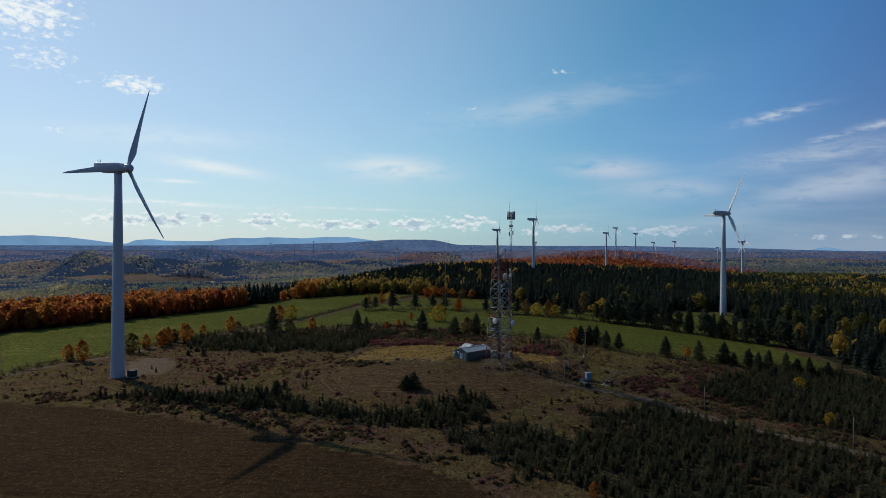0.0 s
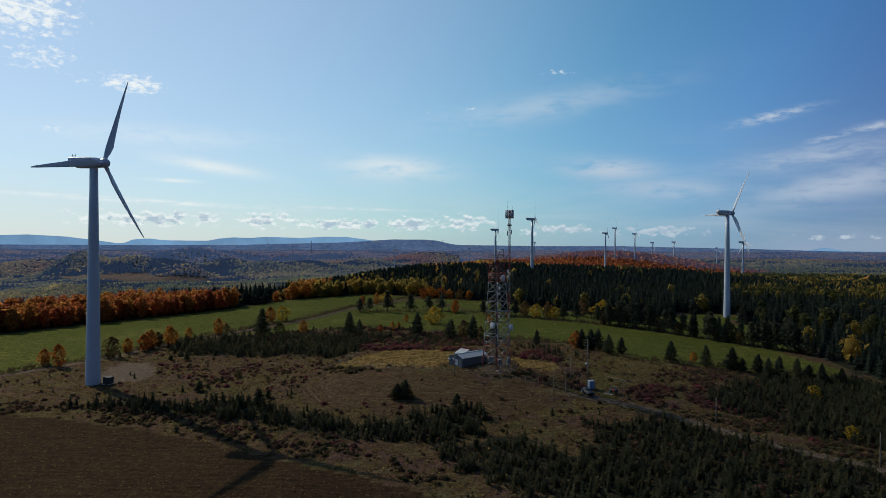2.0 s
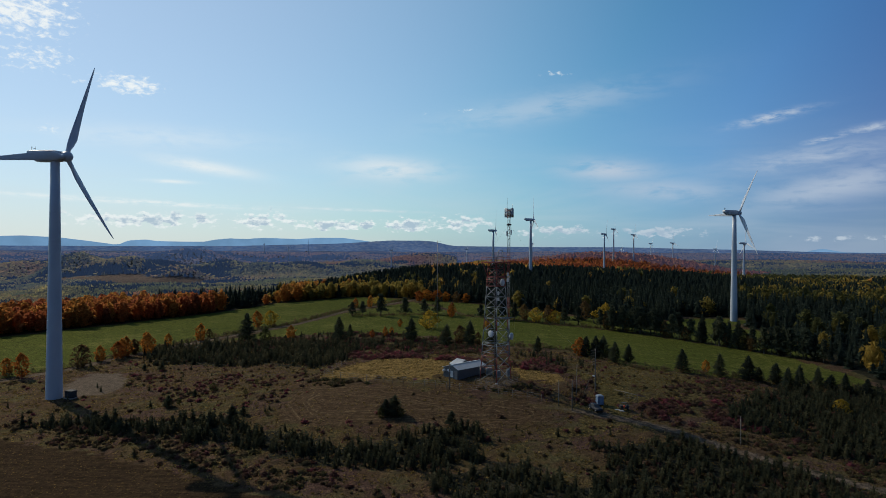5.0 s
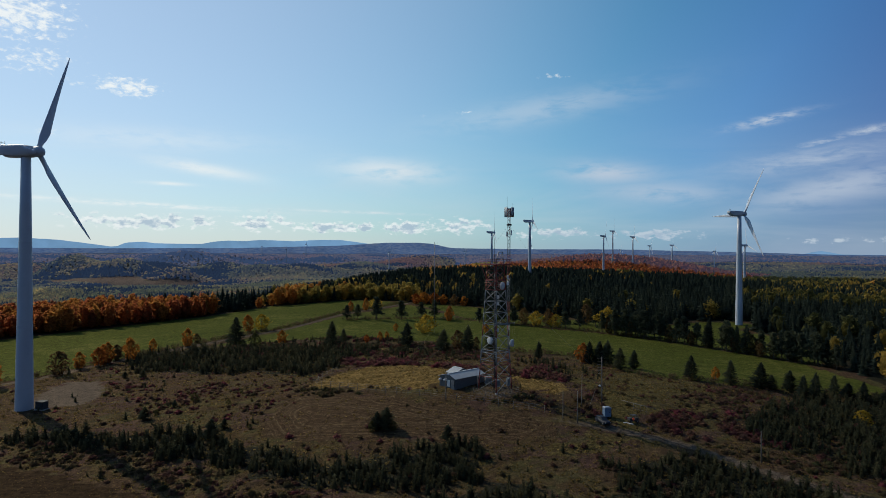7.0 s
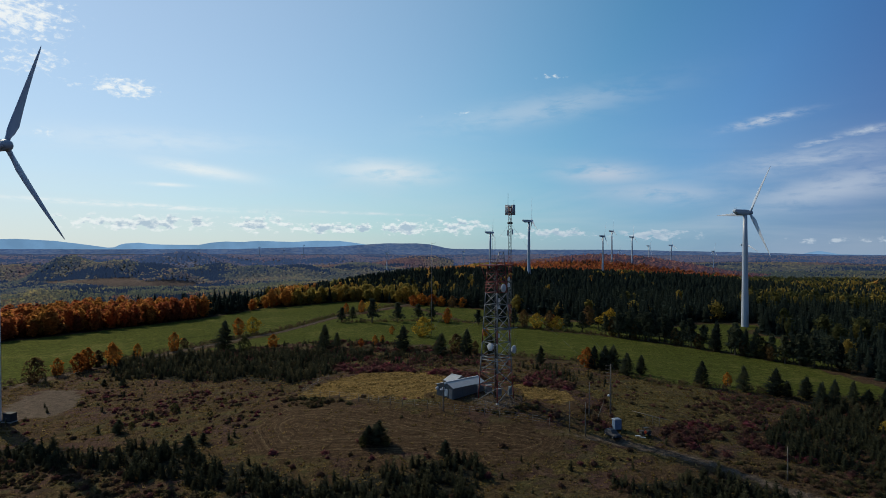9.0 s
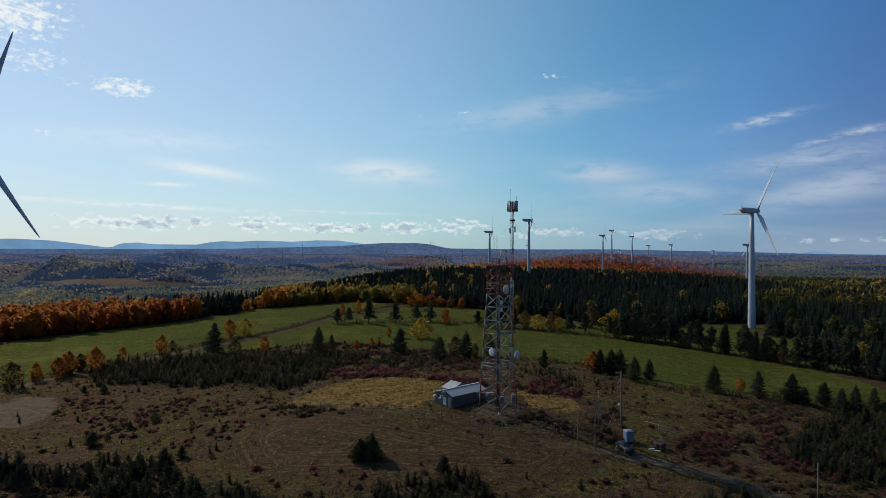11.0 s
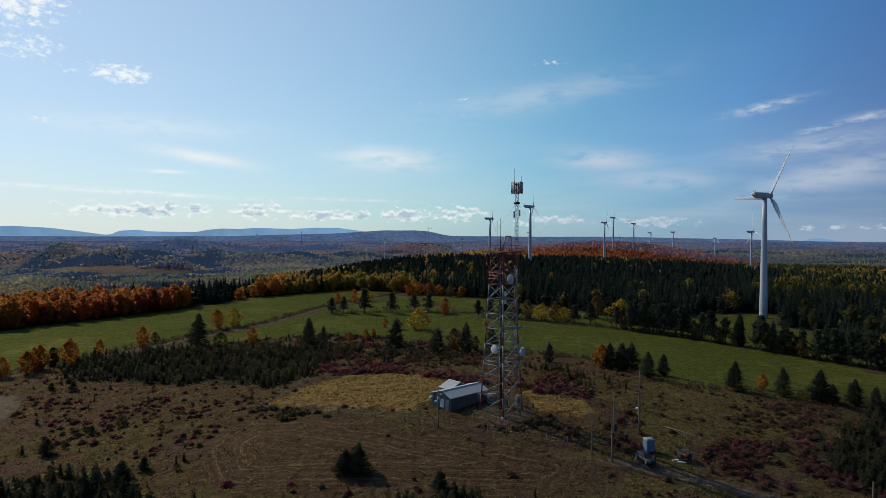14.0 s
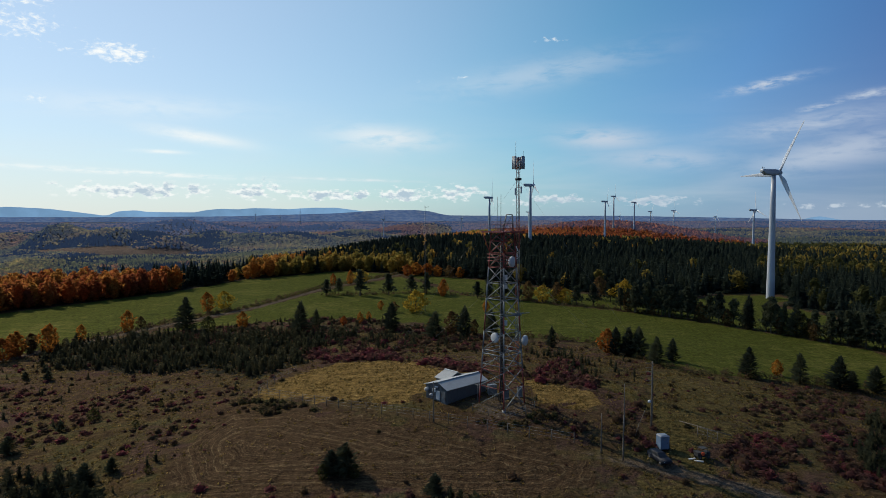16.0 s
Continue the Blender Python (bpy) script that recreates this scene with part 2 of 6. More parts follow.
    gravel = g.ramp(grain, [(0.3, (0.088, 0.067, 0.050)), (0.7, (0.146, 0.116, 0.088))])
    lush = g.ramp(g.op("ADD", g.op("MULTIPLY", close, 0.6), g.op("MULTIPLY", lines, 0.4)), [(0.34, (0.055, 0.045, 0.018)), (0.5, (0.096, 0.078, 0.029)), (0.64, (0.138, 0.104, 0.044))])
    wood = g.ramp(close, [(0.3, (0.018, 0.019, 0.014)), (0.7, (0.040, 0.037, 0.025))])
    patches = g.op("ADD", g.op("MULTIPLY", g.noise(place, 0.012, 4.0, 0.6), 0.55), g.op("MULTIPLY", g.noise(place, 0.09, 3.0, 0.6), 0.45))
    # ground under far woods: bluish haze is mixed into its colour, most below conifers
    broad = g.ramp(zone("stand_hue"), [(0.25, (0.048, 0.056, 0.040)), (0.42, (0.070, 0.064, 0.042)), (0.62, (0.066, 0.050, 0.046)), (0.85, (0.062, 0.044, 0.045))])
    hazy_canopy = g.mix(g.step(zone("stand"), 0.2, 0.75), broad, (0.070, 0.088, 0.112, 1))
    hazy_canopy = g.mix(1.0, hazy_canopy, g.ramp(patches, [(0.40, (0.6, 0.62, 0.65)), (0.5, (0.95, 0.95, 0.95)), (0.60, (1.35, 1.3, 1.2))]), "MULTIPLY")
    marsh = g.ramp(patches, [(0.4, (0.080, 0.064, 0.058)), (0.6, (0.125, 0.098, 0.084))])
    rough_edge = g.op("MULTIPLY", g.op("SUBTRACT", close, 0.5), 0.9)

    def edge(name):
        return g.step(g.op("ADD", zone(name), rough_edge), 0.35, 0.65)

    colour = scrub
    for name, layer in (("wood", wood), ("hazy_canopy", hazy_canopy), ("marsh", marsh), ("green", green), ("plough", plough), ("mown", mown), ("gold", gold), ("lush", lush), ("gravel", gravel)):
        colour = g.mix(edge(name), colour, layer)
    blades = g.op("ADD", g.op("MULTIPLY", g.noise(place, 5.5, 4.0, 0.75), 0.6), g.op("MULTIPLY", g.noise(place, 0.9, 5.0, 0.75), 0.4))
    colour = g.mix(1.0, colour, g.ramp(blades, [(0.38, (0.35, 0.34, 0.35)), (0.5, (0.84, 0.83, 0.83)), (0.62, (1.6, 1.54, 1.47))]), "MULTIPLY")
    g.put(shader.inputs["Base Color"], colour)
    shader.inputs["Roughness"].default_value = 0.9
    shader.inputs["Specular IOR Level"].default_value = 0.01
    relief = g.node("ShaderNodeBump", Strength=0.9, Distance=0.5, Height=g.op("ADD", close, g.op("MULTIPLY", lines, 0.5)))
    g.links.new(relief.outputs[0], shader.inputs["Normal"])
    # blades shine a little against the sun
    shine = g.node("ShaderNodeBsdfAnisotropic", Color=colour, Roughness=0.6, Normal=relief.outputs[0])
    blend = g.node("ShaderNodeMixShader", Fac=0.2)
    g.links.new(shader.outputs[0], blend.inputs[1])
    g.links.new(shine.outputs[0], blend.inputs[2])
    g.links.new(blend.outputs[0], g.nodes["Material Output"].inputs[0])
    return made


LAND = ground_material()
TOWER_PAINT = surface("pale_turbine_paint", (0.42, 0.46, 0.53), 0.4, 0, 0.05, 0.3, 3.0, 0.03)
BLADE_PAINT = surface("blade_gelcoat", (0.52, 0.57, 0.66), 0.35, 0, 0.05, 0.5, 3.0, 0.02)
DARK_METAL = surface("dark_metal", (0.025, 0.026, 0.03), 0.8, 0.0)
CONCRETE = surface("concrete", (0.34, 0.33, 0.31), 0.9)
RED_STEEL = surface("faded_red_steel", (0.20, 0.034, 0.028), 0.6)
WHITE_STEEL = surface("galvanised_steel", (0.175, 0.195, 0.21), 0.5, 0.1)
DULL_STEEL = surface("dull_grey_steel", (0.18, 0.18, 0.19), 0.55, 0.3)
DISH_WHITE = surface("white_fibreglass", (0.55, 0.56, 0.57), 0.5, 0, 0.08)
ANTENNA_GREY = surface("antenna_grey", (0.33, 0.37, 0.41), 0.6)
SHEET_WALL = surface("grey_blue_sheet_metal", (0.10, 0.112, 0.125), 0.55, 0.1, 0.12)
SHEET_ROOF = surface("galvanised_roof_sheet", (0.33, 0.35, 0.37), 0.6, 0.1, 0.15)
OLD_WOOD = surface("weathered_wood", (0.17, 0.145, 0.12), 0.9, 0, 0.3, 3.0, 30.0, 0.4)
BARK = surface("bark", (0.09, 0.07, 0.05), 0.95, 0, 0.35, 4.0, 20.0, 0.5)
BLUE_PLASTIC = surface("blue_plastic", (0.13, 0.20, 0.31), 0.5, 0, 0.1)
PALE_ROOF = surface("pale_plastic_roof", (0.17, 0.20, 0.25), 0.5, 0, 0.08)
CAR_PAINT = surface("dark_car_paint", (0.008, 0.010, 0.020), 0.7, 0.0, 0.1, 1.0, 8.0, 0.0)
RUBBER = surface("rubber", (0.02, 0.02, 0.02), 0.85)
CAR_GLASS = surface("dark_glass", (0.008, 0.009, 0.012), 0.45, 0, 0.05, 1.0, 6.0, 0.0)
ORANGE = surface("orange_plastic", (0.75, 0.10, 0.03), 0.5, 0, 0.1)
NEEDLES = [(0.0, (0.040, 0.047, 0.032)), (0.5, (0.078, 0.080, 0.048)), (1.0, (0.158, 0.140, 0.078))]
NEEDLE_STUFF, NEEDLE = foliage("needles_of_thicket", NEEDLES, "hue", 0.5), foliage("needles", [(0.0, (0.036, 0.047, 0.037)), (0.5, (0.060, 0.072, 0.050)), (1.0, (0.092, 0.102, 0.062))], "object", 0.4)
WOODS = foliage("leaves_of_the_woods", [(0.0, (0.036, 0.053, 0.050)), (0.24, (0.072, 0.094, 0.074)), (0.31, (0.085, 0.088, 0.032)), (0.40, (0.27, 0.22, 0.062)), (0.52, (0.36, 0.25, 0.064)), (0.68, (0.42, 0.185, 0.050)), (0.84, (0.35, 0.110, 0.046)), (1.0, (0.19, 0.062, 0.046))], "hue", 0.68)
# leaves of farther woods: the bluish triple is haze, given off as light
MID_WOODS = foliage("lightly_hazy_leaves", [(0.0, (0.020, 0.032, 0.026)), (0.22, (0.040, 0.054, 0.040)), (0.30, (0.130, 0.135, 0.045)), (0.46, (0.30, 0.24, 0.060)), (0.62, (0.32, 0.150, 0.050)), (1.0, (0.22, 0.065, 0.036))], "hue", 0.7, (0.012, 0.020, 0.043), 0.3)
VALE_WOODS = foliage("hazy_valley_leaves", [(0.0, (0.022, 0.034, 0.030)), (0.24, (0.044, 0.058, 0.044)), (0.30, (0.125, 0.130, 0.048)), (0.46, (0.26, 0.21, 0.062)), (0.62, (0.30, 0.140, 0.052)), (1.0, (0.20, 0.065, 0.040))], "hue", 0.7, (0.010, 0.017, 0.034), 0.3)
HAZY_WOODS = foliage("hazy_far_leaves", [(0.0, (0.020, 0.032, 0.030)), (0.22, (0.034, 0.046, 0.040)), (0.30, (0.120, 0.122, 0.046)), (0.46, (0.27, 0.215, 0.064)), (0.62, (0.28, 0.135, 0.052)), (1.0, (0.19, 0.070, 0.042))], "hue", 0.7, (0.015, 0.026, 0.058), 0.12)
FAR_WOODS = foliage("far_haze_leaves", [(0.0, (0.014, 0.022, 0.022)), (0.24, (0.028, 0.036, 0.032)), (0.45, (0.17, 0.125, 0.048)), (1.0, (0.20, 0.080, 0.042))], "hue", 0.6, (0.034, 0.056, 0.122), 0.06)
AUTUMN = {
    "a": foliage("orange_leaves", [(0.0, (0.33, 0.11, 0.030)), (1.0, (0.44, 0.20, 0.040))], "object", 0.5),
    "y": foliage("yellow_leaves", [(0.0, (0.34, 0.24, 0.035)), (1.0, (0.42, 0.29, 0.050))], "object", 0.5),
    "b": foliage("brown_leaves", [(0.0, (0.11, 0.070, 0.038)), (1.0, (0.18, 0.120, 0.050))], "object", 0.45),
    "o": foliage("olive_leaves", [(0.0, (0.075, 0.077, 0.030)), (1.0, (0.115, 0.100, 0.036))], "object", 0.45),
}
BRUSH = foliage("brush_leaves", [(0.0, (0.070, 0.074, 0.036)), (0.35, (0.120, 0.090, 0.054)), (0.6, (0.140, 0.086, 0.062)), (0.85, (0.150, 0.064, 0.066)), (1.0, (0.215, 0.062, 0.078))], "hue", 0.6)
STRAW = foliage("dry_grass", [(0.0, (0.108, 0.080, 0.028)), (0.5, (0.20, 0.145, 0.055)), (1.0, (0.42, 0.31, 0.15))], "hue", 0.55)


# ---- the lie of the land ----
def sstep(a, b, v):
    t = min(1.0, max(0.0, (v - a) / (b - a)))
    return t * t * (3 - 2 * t)
def bump(x, y, cx, cy, sx, sy):
    return math.exp(-((x - cx) / sx) ** 2 - ((y - cy) / sy) ** 2)
VALLEY_HILLS = [  # x, y, height, half width
    (-1296, 2009, 74, 100), (-1162, 1975, 35, 120), (-1044, 1928, 49, 95), (-1030, 2105, 54, 100),
    (-854, 1857, 44, 80), (-887, 2279, 53, 130), (-693, 2084, 35, 110), (-1372, 2940, 46, 170),
    (-1283, 3089, 28, 150), (-1173, 3240, 28, 100), (-1610, 2215, 48, 170), (-956, 3207, 31, 150),
    (-593, 3194, 46, 190), (-2053, 2883, 18, 220), (-1655, 2903, 26, 220), (-568, 2277, 53, 140),
    (-407, 2516, 34, 150), (-276, 2986, 31, 190), (-94, 2948, 35, 180), (-558, 1276, 4, 70),
    (-596, 1202, 4, 70), (-718, 1069, 13, 90),
]
RIDGE_HILLS = [  # x, y, height, half width
    (260, 905, -11, 135),
    (285, 1308, 21, 150), (362, 1288, 5, 120), (462, 1340, 13, 120), (490, 1232, 5, 110),
    (892, 1951, 20, 150), (1101, 1779, 20, 180), (1096, 1602, 15, 180), (1512, 2983, 22, 250),
    (1753, 2727, 13, 250), (464, 701, 7, 90),
]
def base(x, y):
    """Height of the land without its far hills."""
    r = math.hypot(x, y)
    z = 5.4 * bump(x, y, 8, 162, 50, 29 if y < 162 else 48)
    z += 1.2 * bump(x, y, -60, 300, 120, 100) - 0.6 * sstep(110, 40, y)
    z -= 3.5 * sstep(45, 125, x) * (1 - 0.5 * sstep(170, 260, y))
    z += 8.5 * bump(x, y, 90, 640, 220, 190)
    u = x - 0.12 * (y - 150)
    n = -0.86 * (x + 186) + 0.51 * (y - 222) - 0.35 * max(0.0, y - 500)
    z -= 46 * sstep(38, 235, n) + 20 * sstep(200, 900, n)
    z -= 19 * sstep(100, 450, u) * sstep(300, 900, y)
    z -= 10 * sstep(1300, 1900, r)
    if r > 800:
        wave = math.sin(x / 230 + 1.3 * math.sin(y / 410)) * math.sin(y / 260 + 0.7) + 0.6 * math.sin(x / 97 + y / 143)
        z += (7 + 4 * sstep(0, 600, -x)) * sstep(800, 1700, r) * wave
    return z + (13 - z) * 0.95 * sstep(2300, 4500, r)
def ground(x, y):
    """Height of the land at a place."""
    z = base(x, y)
    if y > 600 or abs(x) > 500:
        for cx, cy, height, half in (VALLEY_HILLS if x < 0 else RIDGE_HILLS):
            d = ((x - cx) ** 2 + (y - cy) ** 2) / half ** 2
            if d < 8:
                z += height * math.exp(-d)
    return z


TURBINES = [  # x, y, foot, turn of the rotor
    (-90.5, 155.4, 0.0, -20),
    (141.1, 327.0, -1.7, 30),
    (378, 816, -11.6, -10),
    (71.6, 595.4, 7.5, -8),
    (43.4, 718.8, 0.7, 5),
    (243.5, 1011.1, 4.7, 15),
    (310.6, 1210.4, 19.7, -4),
    (355.5, 1229.6, 8.9, 0),
    (500.0, 1572.6, -5.2, 35),
    (492.8, 1395.7, -5.3, -10),
    (760.0, 1796.0, -17.6, 10),
    (32.3, 1850.1, -21.9, 50),
    (-172.9, 1611.1, -25.3, 20),
    (208.2, 1673.3, -5.3, 0),
    (590.1, 2171.5, -14.3, 12),
    (-1201.5, 2858.2, -27.7, 0),
    (-792.4, 3203.8, 9.7, 10),
    (-1070.3, 3332.8, -2.6, 40),
    (-835.6, 2985.7, -18.1, 30),
]
GREEN_A = [(-122.9, 156.2), (-121.8, 167.4), (-110.4, 187.0), (-101.5, 218.6), (-88.8, 248.0), (-69.7, 286.8), (-57.1, 343.0), (-27.1, 406.0), (-66.6, 424.3), (-107.1, 381.1), (-121.9, 326.6), (-156.9, 265.7), (-179.4, 228.0)]
GREEN_B = [(-84.3, 235.6), (-60.5, 248.8), (-26.5, 241.7), (7.5, 234.8), (38.2, 222.0), (49.6, 187.3), (64.0, 188.8), (84.5, 188.0), (109.0, 188.8), (119.2, 181.0), (118.0, 186.7), (119.0, 206.0), (115.0, 228.0), (104.0, 241.0), (91.0, 255.0), (81.0, 266.0), (62.0, 280.0), (44.0, 290.5), (30.0, 304.0), (8.0, 316.0), (-26.3, 393.6), (-55.0, 330.0), (-67.6, 278.2)]
GREEN_C = [(-25.2, 406.0), (16.0, 378.0), (43.0, 346.0), (58.0, 328.0), (74.0, 318.0), (90.0, 318.0), (106.0, 321.0), (120.0, 334.0), (146.0, 338.0), (148.0, 320.0), (132.0, 311.0), (134.0, 300.0), (139.0, 281.0), (131.0, 252.0), (124.0, 230.0), (118.0, 231.0), (106.0, 244.0), (93.0, 258.0), (83.0, 269.5), (63.6, 283.0), (45.0, 293.5), (31.0, 307.0), (9.0, 319.0)]
GOLD_A = [(-32.3, 167.7), (-28.3, 183.3), (-19.7, 192.5), (-7.3, 189.0), (2.2, 177.9), (6.2, 169.5), (-1.5, 160.3), (-6.6, 157.1), (-24.3, 163.8)]
GOLD_B = [(14.7, 170.0), (21.6, 167.5), (25.6, 163.0), (25.4, 158.0), (20.6, 156.6), (15.2, 159.4)]
MOWN = [(-37.4, 145.4), (-34.0, 159.1), (-22.6, 157.2), (-1.0, 147.6), (9.7, 144.0), (20.9, 140.5), (18.4, 136.0), (15.0, 132.3), (-30.8, 133.2)]
LANE = [(-121.3, 154.3), (-120.1, 165.1), (-108.8, 184.2), (-99.7, 214.8), (-87.1, 243.2), (-68.6, 282.4), (-56.6, 339.7), (-27.1, 406.0)]
TRACK = [(70.4, 105.2), (66.3, 108.6), (59.4, 113.3), (49.0, 124.4), (40.8, 133.6), (29.9, 138.8), (23.9, 140.4), (11.6, 144.7), (-1.7, 151.1), (-16.3, 157.7), (-29.9, 168.2)]
GRASS_TRACK = [(33.4, 139.6), (32.7, 145.1), (34.0, 153.1), (32.2, 164.0), (28.6, 172.1)]
LAWN_A = [(41.6, 182.7), (52.7, 198.1), (65.8, 177.8), (63.1, 158.0), (47.6, 148.6), (34.9, 143.1), (35.6, 157.6)]
LAWN_B = [(15.8, 128.7), (22.8, 136.0), (32.4, 138.2), (38.5, 132.6), (28.9, 132.8), (18.8, 124.7)]
BRAKE = [(-77.3, 231.8), (-68.5, 243.3), (-58.1, 251.3), (-31.6, 260.6), (-5.5, 248.5), (10.0, 233.6), (8.6, 204.2), (-0.3, 196.2), (-23.1, 209.3), (-48.3, 223.3), (-67.5, 213.6)]
PAD = [(-89.5, 153.0), (-82.0, 158.0), (-79.5, 163.5), (-88.0, 181.0), (-98.0, 181.0), (-97.0, 170.0)]
MARSH = [(-1289.7, 1880.0), (-1072.1, 1811.8), (-963.5, 1845.7), (-894.6, 1763.4), (-783.5, 1808.7), (-749.9, 1808.9), (-740.6, 1677.9), (-845.5, 1533.5), (-1164.4, 1773.0)]
VALLEY_FIELD = [(-618.9, 1036.8), (-631.5, 1072.5), (-596.3, 1124.0), (-548.0, 1045.7)]
VALLEY_GREEN = [(-730.9, 985.5), (-1058.8, 1404.7), (-705.5, 1014.9), (-679.8, 987.2)]
PLOUGH_EDGE = [(-102.2, 129.9), (-79.4, 126.1), (-58.8, 119.1), (-42.4, 112.3), (-25.2, 103.6), (-11.7, 97.4), (-1.5, 90.8), (4.9, 83.7)]
PLOUGH = PLOUGH_EDGE + [(20, 40), (20, -200), (-300, -200), (-300, 140)]
PLOUGH_NEAR = [(-105, 132), (-42, 115), (8, 84), (-70, 78), (-110, 110)]
FOREST = [(-3500, 100), (-900, 100), (-186, 222), (-123, 328), (-108, 384), (-66, 428), (-27, 412), (17, 384), (45, 350), (60, 332), (75, 322), (90, 321), (106, 325), (121, 342), (154, 342), (150, 316), (135, 308), (137, 300), (142, 281), (134, 252), (127, 226), (122, 195), (128, 165), (400, 120), (3500, 120), (3500, 5000), (-3500, 5000)]
THICKETS = [  # outline, spacing, least and greatest height, hues, how much is left bare
    ([(-82.0, 136.0), (-72.0, 140.5), (-58.0, 138.5), (-45.0, 137.0), (-33.0, 131.0), (-23.0, 126.5), (-12.0, 124.0), (-3.0, 131.0), (4.7, 133.0), (5.3, 120.0), (-3.0, 114.0), (-17.0, 114.5), (-34.0, 121.5), (-46.0, 125.5), (-58.0, 129.5), (-75.0, 131.5)], 1.05, 0.8, 2.7, 0.0, 0.7, -0.26),
    ([(-2.2, 112.5), (9.4, 117.3), (19.5, 109.1), (25.7, 106.6), (22.7, 84.0), (10.0, 92.0), (4.5, 100.0), (-1.1, 105.6)], 1.1, 0.8, 2.6, 0.0, 0.8, -0.3),
    ([(27.8, 124.2), (44.8, 128.3), (52.9, 121.0), (60.7, 112.1), (69.2, 103.4), (74.0, 94.0), (66.0, 72.0), (40.0, 66.0), (21.0, 74.0), (19.9, 106.4)], 1.1, 0.7, 2.7, 0.0, 0.7, -0.36),
    ([(58.2, 147.3), (78.1, 170.0), (94.4, 183.8), (114.0, 186.0), (124.0, 169.8), (112.0, 130.0), (92.0, 104.0), (78.9, 114.0), (72.3, 121.3), (64.2, 126.2), (56.3, 133.8)], 1.15, 0.8, 2.9, 0.0, 0.6, -0.36),
    ([(-100.4, 213.5), (-87.8, 233.1), (-58.6, 232.8), (-36.4, 234.0), (-23.2, 231.9), (-32.3, 215.9), (-31.2, 189.7), (-38.2, 182.4), (-53.3, 190.9), (-70.0, 190.3), (-93.3, 199.3)], 1.2, 0.8, 3.0, 0.1, 0.9, -0.2),
    ([(21.0, 206.4), (36.6, 194.6), (37.4, 177.5), (28.7, 176.7), (19.9, 189.2)], 1.6, 1.0, 2.4, 0.0, 0.6, 0.0),
    ([(-45.3, 242.8), (-27.4, 239.9), (-1.3, 227.1), (-1.1, 213.1), (-24.0, 217.1), (-38.3, 213.9)], 1.5, 0.8, 2.2, 0.0, 0.6, 0.05),
    ([(-77.3, 231.8), (-68.5, 243.3), (-58.1, 251.3), (-31.6, 260.6), (-5.5, 248.5), (10.0, 233.6), (8.6, 204.2), (-0.3, 196.2), (-23.1, 209.3), (-48.3, 223.3), (-67.5, 213.6)], 1.9, 0.7, 2.2, 0.1, 0.8, 0.1),
]
SCRUB = [(-125, 150), (-100, 205), (-84, 232), (-26, 236), (38, 215), (50, 186), (112, 190), (80, 110), (62, 84), (5, 84), (-42, 112), (-102, 130)]
THICKETS.append((SCRUB, 4.0, 0.5, 1.7, 0.2, 0.9, 0.2))  # scattered ones
LOW_SLOPE = [(48, 176), (112, 190), (92, 120), (66, 86), (40, 84), (52, 118), (62, 150)]
